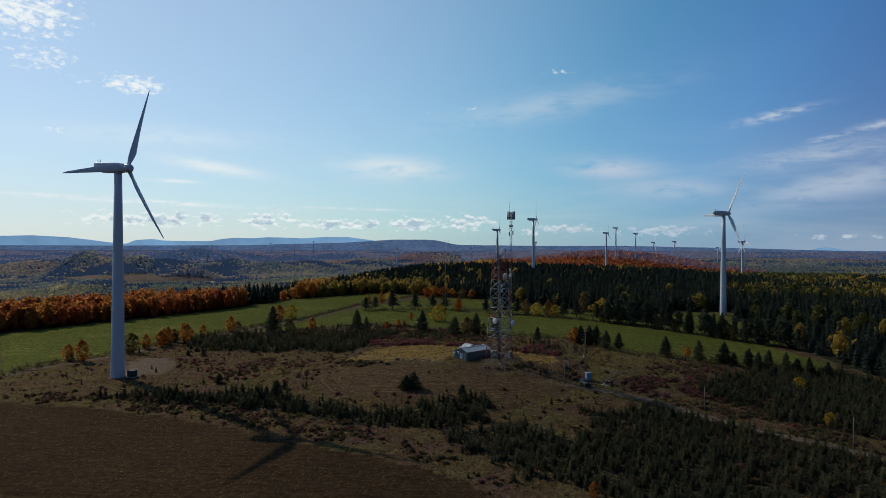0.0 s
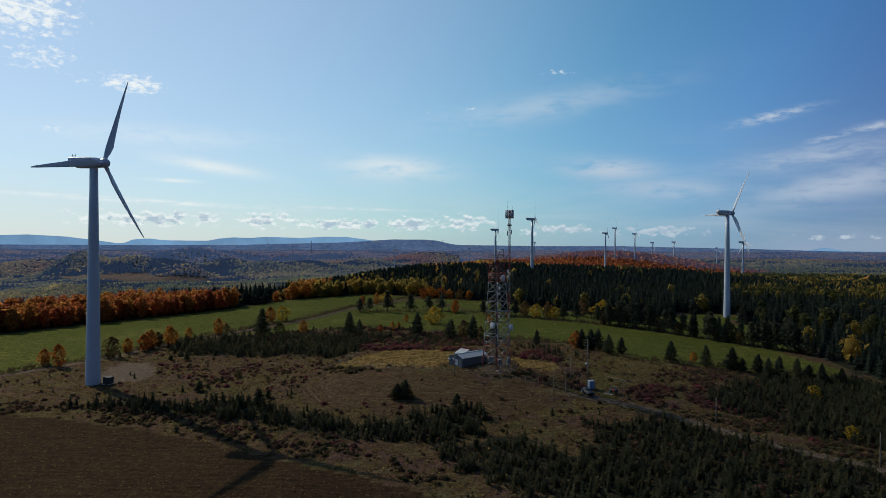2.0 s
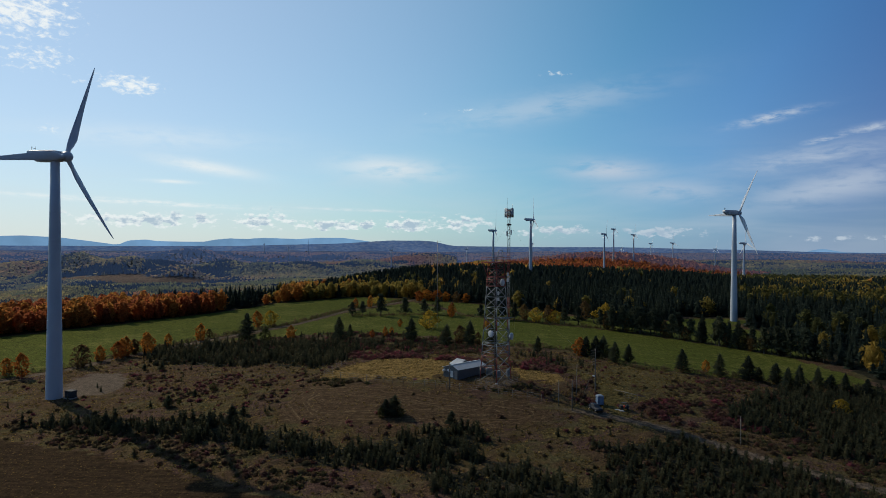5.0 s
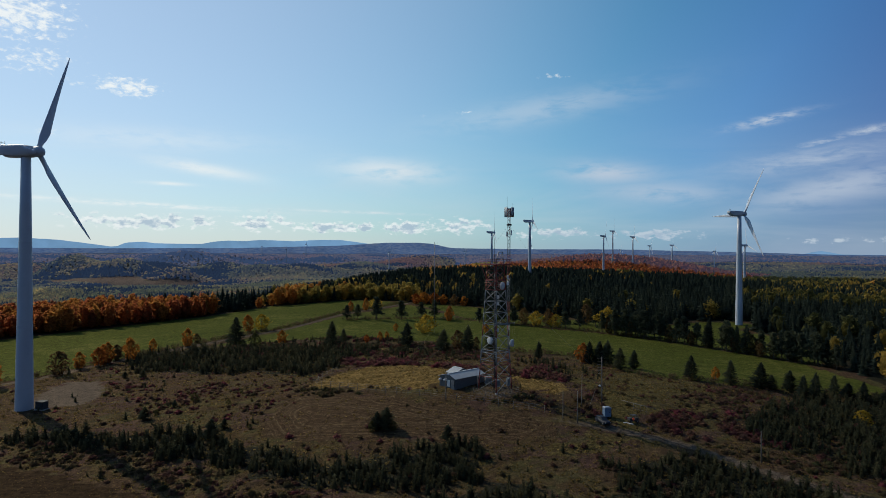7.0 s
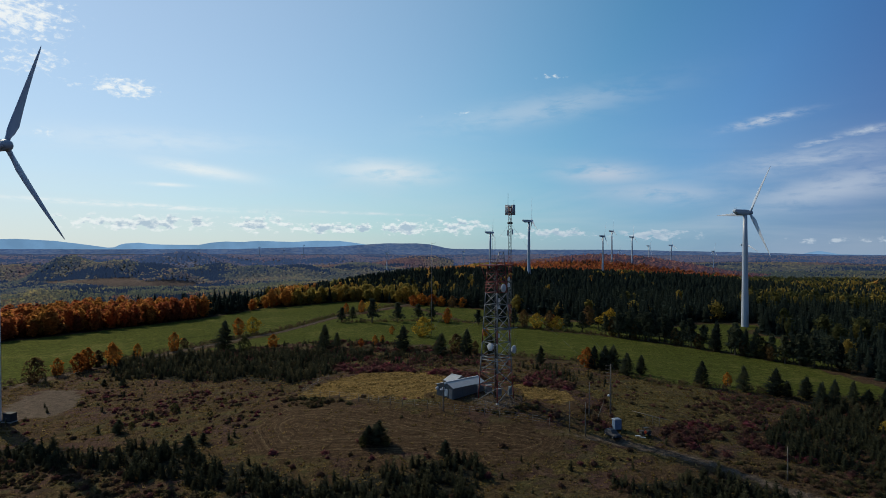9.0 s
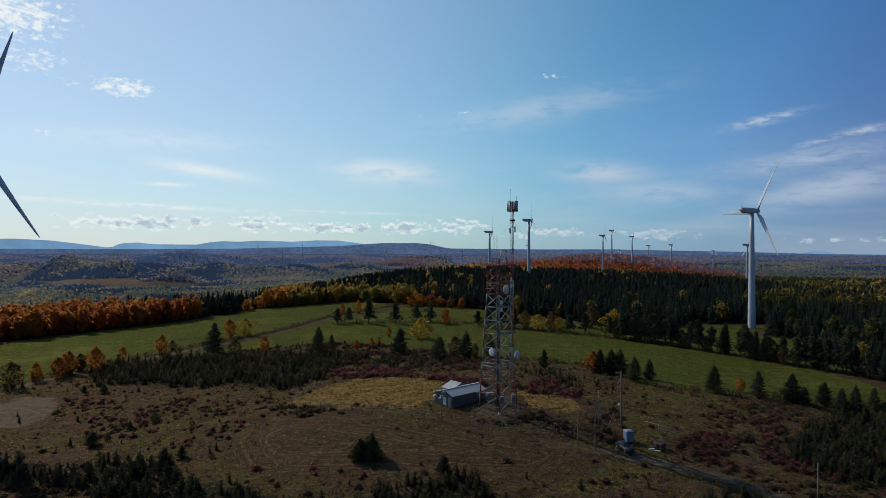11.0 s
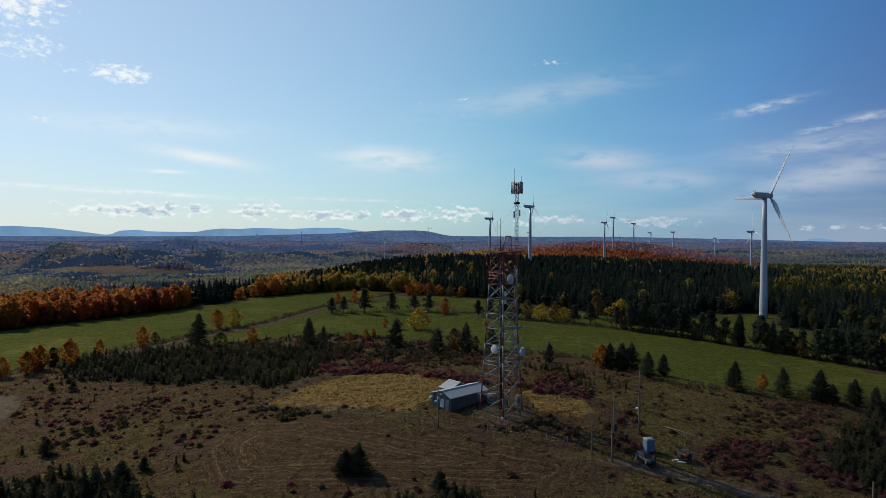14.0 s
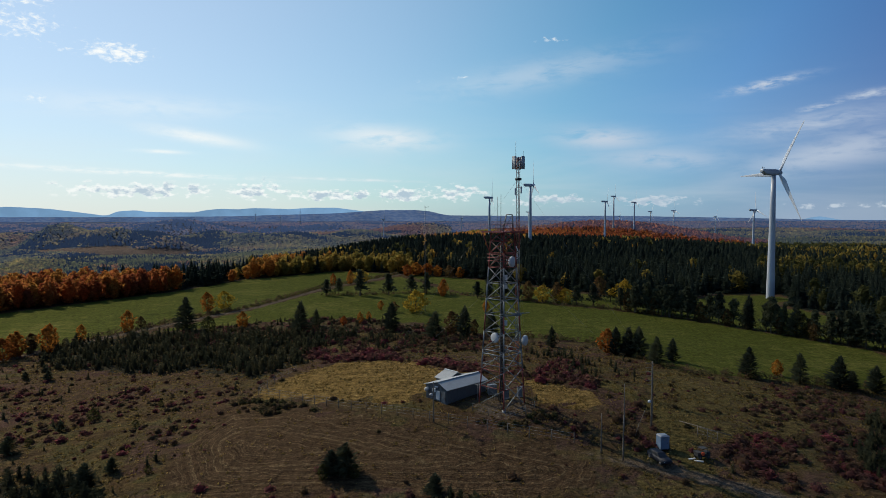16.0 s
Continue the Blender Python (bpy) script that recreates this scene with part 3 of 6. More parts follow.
BRUSH_PATCHES = [  # outline, spacing, heights, hues, label
    ([(-35.7, 206.7), (-20.2, 211.9), (-7.3, 189.0), (8.6, 177.7), (8.2, 171.3), (-8.6, 178.7), (-27.5, 194.8)], 1.25, 0.6, 1.5, 0.55, 1, "dark red autumn shrubs along the grassy clearing"),
    ([(16.2, 178.6), (28.1, 169.9), (30.2, 166.8), (20.6, 162.1), (15.0, 168.9)], 1.4, 0.6, 1.4, 0.5, 1, "dark red autumn shrubs beside the mast"),
    ([(-85.9, 179.3), (-33.6, 171.7), (-34.0, 159.1), (-38.2, 145.5), (-60.4, 145.8)], 1.8, 0.3, 0.85, 0.3, 0.95, "low brown and reddish brush on the slope"),
    ([(-85.9, 179.3), (-33.6, 171.7), (-34.0, 159.1), (-38.2, 145.5), (-60.4, 145.8)], 3.6, 0.4, 0.9, 0.85, 1, "burgundy autumn shrubs on the brown slope"),
    ([(37.6, 144.2), (49.3, 147.7), (59.0, 143.1), (53.9, 135.9), (39.4, 136.0)], 1.2, 0.6, 1.3, 0.5, 0.9, "reddish brown brush beside the track"),
    ([(-106.8, 135.8), (-83.4, 130.5), (-44.4, 117.5), (-26.3, 108.0), (-11.2, 101.3), (5.1, 87.9), (7.1, 92.2), (-18.9, 112.9), (-46.0, 125.1), (-80.6, 136.5)], 1.1, 0.35, 0.95, 0.05, 0.75, "tangled brown hedge brush along the field"),
    ([(14.2, 155.3), (29.3, 160.2), (31.1, 144.9), (25.9, 142.9), (17.7, 146.6)], 1.4, 0.5, 1.3, 0.35, 0.95, "brown and red brush below the mast"),
    ([(2.0, 155.8), (9.0, 154.5), (15.8, 153.4), (17.7, 149.9), (12.6, 148.5), (5.4, 151.2)], 1.1, 0.3, 0.8, 0.0, 0.4, "olive and brown brush round the foot of the tower"),
    ([(22.0, 194.6), (31.3, 186.7), (33.5, 177.8), (25.7, 167.2), (18.2, 176.5)], 1.5, 0.5, 1.3, 0.5, 1, "burgundy brush behind the mast"),
    ([(-35.1, 166.1), (-24.7, 164.5), (-8.8, 157.1), (-0.6, 153.2), (-0.6, 151.2), (-13.4, 153.9), (-23.1, 157.1), (-33.6, 161.3)], 1.0, 0.4, 1.0, 0.0, 0.5, "dark brush along the edge of the dry grass"),
    ([(-77.3, 231.8), (-68.5, 243.3), (-58.1, 251.3), (-31.6, 260.6), (-5.5, 248.5), (10.0, 233.6), (8.6, 204.2), (-0.3, 196.2), (-23.1, 209.3), (-48.3, 223.3), (-67.5, 213.6)], 1.5, 0.4, 1.3, 0.0, 0.95, "mixed brown and red brush along the edge of the hayfield"),
    ([(20.1, 132.5), (30.1, 134.7), (31.5, 129.9), (16.3, 129.1)], 1.5, 0.4, 1.0, 0.3, 0.9, "reddish brown brush below the track"),
    ([(39.7, 142.3), (48.9, 145.3), (50.4, 136.8), (44.3, 136.1)], 1.3, 0.4, 1.1, 0.5, 0.95, "burgundy brush beside the gravel track"),
    ([(50.2, 167.9), (67.1, 170.6), (64.4, 153.2), (48.3, 149.7)], 1.9, 0.4, 1.0, 0.2, 0.85, "brown brush on the grassy slope"),
    ([(41.8, 144.8), (46.0, 149.7), (51.6, 151.9), (57.2, 150.4), (64.0, 149.0), (60.0, 134.0), (48.8, 137.2), (44.2, 138.7)], 1.2, 0.4, 1.1, 0.45, 1.0, "burgundy and brown brush on the slope by the track"),
    ([(57.0, 173.1), (66.7, 179.0), (72.8, 176.0), (78.0, 169.9), (71.5, 164.1), (61.0, 165.0)], 1.6, 0.3, 0.9, 0.4, 0.95, "patchy reddish brush below the hayfield"),
    ([(-33.0, 206.5), (-25.2, 209.0), (-12.8, 197.0), (-2.5, 189.0), (9.0, 187.8), (8.5, 177.7), (-9.0, 182.8), (-26.8, 191.4)], 1.3, 0.5, 1.3, 0.7, 1.0, "crimson autumn shrubs behind the clearing"),
    ([(20.0, 118.0), (45.0, 135.0), (62.0, 128.0), (78.0, 112.0), (62.0, 96.0), (25.0, 104.0)], 1.35, 0.3, 0.9, 0.0, 0.6, "dark brown and olive brush among young spruces"),
    (LOW_SLOPE, 1.35, 0.3, 0.9, 0.0, 0.8, "dark brown brush covering the lower slope"),
    (SCRUB, 3.1, 0.25, 0.8, 0.15, 0.95, "scattered low brown brush on rough pasture"),
]
TUFT_PATCHES = [  # outline, spacing, hues, height, label
    (SCRUB, 0.9, 0.0, 0.75, 0.36, "rough olive and straw coloured pasture grass"),
    (GOLD_A, 0.7, 0.6, 1.0, 0.22, "dry golden grass round the mast"),
    (GOLD_B, 0.7, 0.6, 1.0, 0.22, "dry golden grass round the mast"),
    (PLOUGH_NEAR, 0.95, 0.1, 0.6, 0.2, "short brown stubble of the field"),
]
TREE_ROWS = {}
TREE_ROWS["trees along the hayfield"] = [("s", -75.0, 237.0, 10.2), ("o", -67.4, 234.5, 4.9), ("a", -82.7, 270.7, 6.9), ("y", -79.1, 276.8, 6.5), ("a", -91.7, 236.3, 6.3), ("b", -91.4, 243.1, 3.4), ("a", -97.3, 223.4, 4.6), ("a", -97.6, 210.4, 6.7), ("a", -102.4, 206.4, 6.1), ("a", -102.5, 202.0, 5.3), ("b", -101.9, 210.5, 3.5), ("a", -60.6, 243.0, 4.8), ("s", -40.8, 234.1, 9.4), ("s", -38.8, 244.8, 5.5), ("s", -15.4, 238.2, 8.6), ("s", -2.3, 224.0, 7.6), ("y", -10.5, 272.0, 7.5)]
TREE_ROWS["trees below the hayfield"] = [("s", 5.8, 229.0, 8.6), ("b", 2.2, 231.8, 6.4), ("b", -3.4, 233.6, 4.5), ("b", 8.6, 232.0, 4.2), ("s", 13.4, 232.3, 7.2), ("s", 26.9, 212.2, 5.3), ("a", 39.1, 206.6, 5.7), ("s", 40.6, 204.7, 6.7), ("s", 43.3, 203.9, 6.9), ("s", 45.4, 203.1, 7.2), ("s", 46.7, 194.8, 6.2), ("s", 52.0, 199.8, 5.4), ("s", 63.8, 189.0, 6.5), ("a", 72.2, 193.7, 3.4), ("s", 73.3, 187.3, 6.8), ("s", 80.3, 185.6, 7.1), ("s", 83.6, 186.7, 4.1), ("s", 88.0, 186.1, 5.8), ("s", 87.0, 178.3, 6.0), ("s", 89.9, 178.2, 6.8), ("s", 98.3, 184.4, 5.9), ("s", 100.4, 182.3, 4.4), ("s", 101.9, 178.7, 5.7), ("s", 105.6, 175.8, 5.0)]
TREE_ROWS["trees of the far row"] = [("p", -49.9, 312.7, 7.1), ("p", -45.4, 316.4, 7.2), ("p", -36.0, 313.0, 11.3), ("p", -24.3, 315.2, 9.5), ("p", -15.4, 325.0, 7.9), ("p", -8.6, 321.5, 9.3), ("a", -1.3, 318.2, 6.7), ("a", -55.0, 352.6, 5.5), ("a", -47.6, 357.6, 6.7), ("y", -43.2, 365.3, 6.3), ("b", 62.5, 310.1, 9.3), ("p", 65.2, 302.8, 8.6), ("y", 69.8, 299.4, 9.3), ("p", 70.0, 285.4, 8.4), ("p", 73.5, 283.7, 9.3), ("p", 76.6, 280.6, 9.8), ("p", 79.6, 277.6, 9.7), ("p", 82.9, 276.0, 8.8)]
TREE_ROWS["trees of the far hedge"] = [("y", 37.8, 299.2, 6.7), ("b", 43.3, 299.6, 7.8), ("y", 46.1, 296.8, 5.7), ("p", 12.7, 308.6, 7.0), ("p", 17.1, 305.7, 9.1), ("p", 22.9, 306.0, 10.3), ("p", 49.7, 292.7, 7.6), ("p", 55.6, 290.7, 8.6), ("b", 33.2, 306.7, 7.3), ("p", 28.2, 303.2, 8.6)]
TREE_ROWS["trees by the farm lane"] = [("a", -118.4, 177.5, 4.8), ("a", -113.3, 175.9, 6.4), ("b", -106.3, 190.1, 6.4), ("a", -105.9, 198.4, 4.7), ("a", -103.7, 206.3, 5.5), ("b", -103.0, 212.2, 4.5), ("a", -102.5, 218.5, 5.8), ("a", 18.4, 84.2, 2.4), ("y", 86.4, 155.9, 3.2), ("y", 73.8, 122.3, 2.8)]
TREE_ROWS["small spruces on the slope"] = [("s", -57.8, 154.8, 1.9), ("s", -41.6, 140.2, 2.0), ("o", -55.6, 159.4, 2.0), ("s", -59.9, 146.7, 2.7), ("s", -41.9, 135.0, 3.6), ("s", -12.6, 137.1, 3.4), ("s", -10.9, 137.3, 4.1), ("o", -9.7, 136.5, 1.8), ("o", -13.5, 136.2, 2.0), ("s", 0.2, 132.6, 2.7), ("s", -86.0, 186.5, 1.8), ("s", -80.6, 185.5, 2.3), ("o", -36.5, 139.4, 1.0), ("o", -59.1, 149.5, 1.3), ("o", -46.7, 155.6, 1.1), ("o", -47.3, 165.0, 1.2)]
TREE_ROWS["orange trees of the far row"] = [("a", -22.6, 397.3, 8.9), ("a", -17.7, 400.3, 9.9), ("a", -11.5, 397.3, 9.5), ("a", -5.7, 394.4, 8.5), ("b", 0.9, 388.7, 9.3), ("a", 6.8, 388.9, 8.0), ("a", -1.5, 313.2, 5.7), ("a", 45.7, 303.5, 5.5), ("a", -23.1, 277.2, 3.3), ("a", -26.3, 249.9, 3.6), ("a", -24.4, 255.1, 2.9), ("a", -30.6, 245.8, 3.1), ("b", -17.8, 272.4, 3.6), ("a", 14.1, 274.4, 4.0)]
HEDGE = [(63.6, 281.5), (82.3, 268.0), (92.0, 256.8), (105.0, 242.5), (116.0, 230.0), (124.0, 221.0)]


def inside(polygon, x, y):
    """For arrays of places: which lie in the polygon."""
    x, y = np.asarray(x, float), np.asarray(y, float)
    found = np.zeros(x.shape, bool)
    for (ax, ay), (bx, by) in zip(polygon, polygon[1:] + polygon[:1]):
        cross = (ay > y) != (by > y)
        found ^= cross & (x < (bx - ax) * (y - ay) / ((by - ay) or 1e-9) + ax)
    return found


def far_from_line(line, x, y):
    best = np.full(np.shape(x), 1e9)
    for (ax, ay), (bx, by) in zip(line, line[1:]):
        dx, dy = bx - ax, by - ay
        t = np.clip(((x - ax) * dx + (y - ay) * dy) / (dx * dx + dy * dy), 0, 1)
        best = np.minimum(best, np.hypot(x - ax - t * dx, y - ay - t * dy))
    return best


def frayed(x, y, reach=2.5, scale=7.0):
    """Places shaken by smooth noise, so that outlines tested with them turn out uneven."""
    pairs = list(zip(x.tolist(), y.tolist()))
    wide = np.array([noise.noise((a / scale, b / scale, 11.0)) + 0.5 * noise.noise((a / scale * 3, b / scale * 3, 3.0)) for a, b in pairs] or [0.0])[: len(pairs)]
    deep = np.array([noise.noise((a / scale, b / scale, 23.0)) + 0.5 * noise.noise((a / scale * 3, b / scale * 3, 8.0)) for a, b in pairs] or [0.0])[: len(pairs)]
    return x + reach * wide, y + reach * deep


def far_stand(x, y):
    """Share of conifers and hue of the broadleaves in the woods across the valley."""
    wide = noise.noise((x / 330, y / 120, 2.2)) + 0.6 * noise.noise((x / 90, y / 50, 6.4))
    conifer = (0.36 if x < 0 else 0.12) + 2.1 * wide
    for cx, cy, height, half in VALLEY_HILLS[:1] + VALLEY_HILLS[2:4] + VALLEY_HILLS[7:8]:
        conifer += 0.55 * bump(x, y, cx, cy, half, half)
    return conifer, 0.36 + 0.24 * noise.noise((x / 210, y / 330, 8.0)) + 0.30 * sstep(2300, 3300, math.hypot(x, y))


def spread(start, stops):
    """Grid lines from start, with steps that change along the way: pairs of (until, step)."""
    out = [start]
    for until, step in stops:
        while out[-1] < until - 1e-6:
            out.append(out[-1] + step)
    return np.array(out)


def build_ground():
    xs = spread(-4200, [(-1800, 60), (-400, 22), (-200, 5), (-130, 2.5), (130, 2.0), (200, 4), (500, 12), (1200, 25), (4200, 60)])
    ys = spread(-600, [(0, 40), (70, 8), (250, 1.5), (450, 3), (900, 10), (2000, 25), (3600, 50), (4900, 80)])
    gx, gy = np.meshgrid(xs, ys)
    flat_x, flat_y = gx.ravel(), gy.ravel()
    z = np.array([ground(a, b) for a, b in zip(flat_x.tolist(), flat_y.tolist())])
    fx, fy = frayed(flat_x, flat_y, 3.5, 8.0)
    zones = {"green": inside(GREEN_A, flat_x, flat_y) | inside(GREEN_B, flat_x, flat_y) | inside(GREEN_C, flat_x, flat_y), "plough": inside(PLOUGH, flat_x, flat_y),
             "mown": inside(MOWN, fx, fy), "gold": inside(GOLD_A, fx, fy) | inside(GOLD_B, fx, fy),
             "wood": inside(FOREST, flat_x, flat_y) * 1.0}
    zones["green"] &= ~inside(BRAKE, fx, fy)
    # where the far ground gets its haze-tinted colour
    zones["hazy_canopy"] = zones["wood"] * (np.hypot(flat_x, flat_y) > 1150)
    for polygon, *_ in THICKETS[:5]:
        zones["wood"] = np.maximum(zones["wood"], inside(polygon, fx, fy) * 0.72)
    zones["green"] |= inside(VALLEY_FIELD, flat_x, flat_y) | inside(VALLEY_GREEN, flat_x, flat_y)
    marsh = inside(MARSH, flat_x, flat_y)
    zones["marsh"] = marsh
    far = [far_stand(a, b) if r > 1100 else (0, 0.4) for a, b, r in zip(flat_x.tolist(), flat_y.tolist(), np.hypot(flat_x, flat_y).tolist())]
    zones["stand"], zones["stand_hue"] = np.array(far).T
    zones["gravel"] = np.maximum(np.clip(1.4 - far_from_line(TRACK, flat_x, flat_y) / 1.5, 0, 0.75) * np.clip((flat_x - 5) / 25, 0.35, 1), np.clip(1.4 - far_from_line(LANE, flat_x, flat_y) / 1.8, 0, 0.9))
    zones["gravel"] = np.maximum(zones["gravel"], inside(PAD, fx, fy) * 1.1)
    zones["gravel"] = np.maximum(zones["gravel"], np.clip(1.3 - np.hypot(flat_x - 9.8, flat_y - 155.5) / 5.5, 0, 0.6))
    zones["lush"] = np.clip(1.5 - far_from_line(GRASS_TRACK, flat_x, flat_y) / 2.2, 0, 0.9)
    zones["lush"] = np.maximum(zones["lush"], (inside(LAWN_A, fx, fy) | inside(LAWN_B, fx, fy)) * 0.55)
    zones["rim"] = far_from_line(MOWN + MOWN[:1], flat_x, flat_y)
    rough = (1 - np.clip(zones["gravel"] + zones["green"] + zones["plough"], 0, 1)) * (np.hypot(flat_x, flat_y) < 500)
    z = z + rough * np.array([0.4 * noise.noise((a * 0.35, b * 0.35, 0)) + 0.12 * noise.noise((a * 0.9, b * 0.9, 4)) for a, b in zip(flat_x.tolist(), flat_y.tolist())])
    n, m = len(xs), len(ys)
    index = np.arange(n * m).reshape(m, n)
    quads = np.stack([index[:-1, :-1], index[:-1, 1:], index[1:, 1:], index[1:, :-1]], -1).reshape(-1, 4)
    mesh = bpy.data.meshes.new("ground")
    mesh.vertices.add(n * m)
    mesh.vertices.foreach_set("co", np.stack([flat_x, flat_y, z], -1).ravel())
    mesh.loops.add(quads.size)
    mesh.loops.foreach_set("vertex_index", quads.ravel())
    mesh.polygons.add(len(quads))
    mesh.polygons.foreach_set("loop_start", np.arange(0, quads.size, 4))
    mesh.polygons.foreach_set("use_smooth", np.ones(len(quads), bool))
    mesh.update(calc_edges=True)
    for name, values in zones.items():
        layer = mesh.attributes.new(name, "FLOAT", "POINT")
        layer.data.foreach_set("value", np.asarray(values, np.float32))
    mesh.materials.append(LAND)
    tagged(new("ground", mesh), "rolling autumn hilltop of brown scrub, green hayfields and tracks", "ground", kind="structure")


build_ground()


# ---- plants ----
def sprig_conifer(rng, tiers, branches, spread_out=0.24, start=0.04, double=True):
    """Points and triangles of a conifer one unit high: drooping sprigs in whorls round a dark inner cone."""
    pts, tris = [], []
    core = len(pts)
    pts.append((0, 0, 0.97))
    for k in range(5):
        a = k * 2 * math.pi / 5
        pts.append((0.45 * spread_out * math.cos(a), 0.45 * spread_out * math.sin(a), start))
    tris += [(core, core + 1 + k, core + 1 + (k + 1) % 5) for k in range(5)]
    for i in range(tiers):
        f = (i + rng.uniform(-0.25, 0.25)) / tiers
        h = start + (1 - start) * max(0.0, f)
        reach = (spread_out * (1 - f) ** 0.75 + 0.02) * rng.uniform(0.72, 1.2)
        for k in range(branches):
            a = 2 * math.pi * (k + 0.5 * (i % 2) + rng.uniform(-0.3, 0.3)) / branches
            h = start + (1 - start) * min(0.97, max(0.0, f + rng.uniform(-0.5, 0.5) / tiers))
            r = reach * rng.uniform(0.5, 1.3)
            w = r * rng.uniform(0.32, 0.5)
            c, s = math.cos(a), math.sin(a)
            droop = r * rng.uniform(0.15, 0.5)
            b = len(pts)
            pts.append((0, 0, h + 0.06 * (1 - f)))
            pts.append((c * r * 0.6 - s * w, s * r * 0.6 + c * w, h - droop * 0.5))
            pts.append((c * r, s * r, h - droop + 0.3 * droop * rng.random()))
            pts.append((c * r * 0.6 + s * w, s * r * 0.6 - c * w, h - droop * 0.5))
            tris += [(b, b + 1, b + 2), (b, b + 2, b + 3)] if double else [(b, b + 1, b + 3)]
    return np.array(pts), np.array(tris)


def leafy(rng, leaves, size, wide=0.34, low=0.18, round_at=0.62, lobes=6):
    """A broad-leaved crown one unit high: tufts of leaf blades gathered in uneven lobes."""
    pts, tris = [], []
    centres = []
    for k in range(lobes):
        a = rng.uniform(0, 2 * math.pi)
        f = rng.uniform(0, 1)
        h = low + 0.12 + (0.86 - low) * f
        r = wide * (1 - abs(h - round_at) / 0.62) * rng.uniform(0.2, 0.75)
        centres.append((r * math.cos(a), r * math.sin(a), h, rng.uniform(0.12, 0.22) * wide / 0.34))
    for k in range(leaves):
        cx, cy, cz, cr = centres[k % lobes]
        d = rng.normal(size=3)
        d /= np.linalg.norm(d)
        p = np.array([cx, cy, cz]) + d * cr * rng.uniform(0.55, 1.05)
        u, v = rng.normal(size=3), rng.normal(size=3)
        u, v = u / np.linalg.norm(u) * size, v / np.linalg.norm(v) * size
        b = len(pts)
        pts += [tuple(p + u * 0.6), tuple(p - u * 0.6 + v * 0.5), tuple(p - u * 0.2 - v * 0.7)]
        tris.append((b, b + 1, b + 2))
    return np.array(pts), np.array(tris)


def shrub(rng, leaves=44):
    """A low rounded bush one unit high: leaf blades standing out from a dense dome of twigs."""
    pts, tris = [(0, 0, 0.72)], []
    for k in range(6):
        a = k * math.pi / 3
        r = rng.uniform(0.30, 0.46)
        pts += [(r * math.cos(a), r * math.sin(a), rng.uniform(0.36, 0.5)), (1.05 * r * math.cos(a), 1.05 * r * math.sin(a), 0)]
    for k in range(6):
        a, b = 1 + 2 * k, 1 + 2 * ((k + 1) % 6)
        tris += [(0, a, b), (a, a + 1, b + 1), (a, b + 1, b)]
    for k in range(leaves):
        a, e = rng.uniform(0, 6.283), math.asin(rng.uniform(0.05, 1.0))
        d = np.array([math.cos(a) * math.cos(e) * 0.52, math.sin(a) * math.cos(e) * 0.52, math.sin(e) * 0.85])
        p = d * rng.uniform(0.75, 1.15)
        u, v = rng.normal(size=3) * 0.085, rng.normal(size=3) * 0.085
        n = len(pts)
        pts += [tuple(p * 1.12 + u), tuple(p - u * 0.6 + v), tuple(p - u * 0.4 - v)]
        tris.append((n, n + 1, n + 2))
    return np.array(pts), np.array(tris)


def mesh_of(name, pts, tris, material, hue=None):
    mesh = bpy.data.meshes.new(name)
    mesh.vertices.add(len(pts))
    mesh.vertices.foreach_set("co", np.asarray(pts, np.float32).ravel())
    mesh.loops.add(tris.size)
    mesh.loops.foreach_set("vertex_index", np.asarray(tris, np.int32).ravel())
    mesh.polygons.add(len(tris))
    mesh.polygons.foreach_set("loop_start", np.arange(0, tris.size, 3))
    mesh.update(calc_edges=True)
    if hue is not None:
        layer = mesh.attributes.new("hue", "FLOAT", "POINT")
        layer.data.foreach_set("value", np.asarray(hue, np.float32))
    mesh.materials.append(material)
    return mesh


def sown(name, shapes, rows, material):
    """One mesh of many plants. rows: x, y, height, width factor, hue, shape number."""
    rng = np.random.default_rng(len(rows))
    all_pts, all_tris, all_hue, base = [], [], [], 0
    rows = np.asarray(rows, float)
    for n, (pts, tris) in enumerate(shapes):
        mine = rows[rows[:, 5] == n]
        if not len(mine):
            continue
        turn = rng.uniform(0, 2 * math.pi, len(mine))
        c, s = np.cos(turn)[:, None], np.sin(turn)[:, None]
        px, py, pz = pts.T
        h, w = mine[:, 2:3], mine[:, 2:3] * mine[:, 3:4]
        z = np.array([ground(a, b) for a, b in mine[:, :2].tolist()])[:, None] - 0.05
        placed = np.stack([mine[:, 0:1] + w * (c * px - s * py), mine[:, 1:2] + w * (s * px + c * py), z + h * pz], -1)
        all_pts.append(placed.reshape(-1, 3))
        all_tris.append((tris[None] + (base + np.arange(len(mine)) * len(pts))[:, None, None]).reshape(-1, 3))
        all_hue.append(np.repeat(mine[:, 4], len(pts)))
        base += len(mine) * len(pts)
    return new(name, mesh_of(name, np.concatenate(all_pts), np.concatenate(all_tris), material, np.concatenate(all_hue)))


def scatter(rng, polygon, spacing, jitter=0.9):
    """Places in a polygon on a shaken grid."""
    box = np.array(polygon)
    (ax, ay), (bx, by) = box.min(0), box.max(0)
    gx, gy = np.meshgrid(np.arange(ax, bx, spacing), np.arange(ay, by, spacing))
    x = gx.ravel() + rng.uniform(-jitter, jitter, gx.size) * spacing * 0.5
    y = gy.ravel() + rng.uniform(-jitter, jitter, gx.size) * spacing * 0.5
    ok = inside(polygon, *frayed(x, y, 5.0, 9.0)) if spacing < 4 else inside(polygon, x, y)
    return x[ok], y[ok]


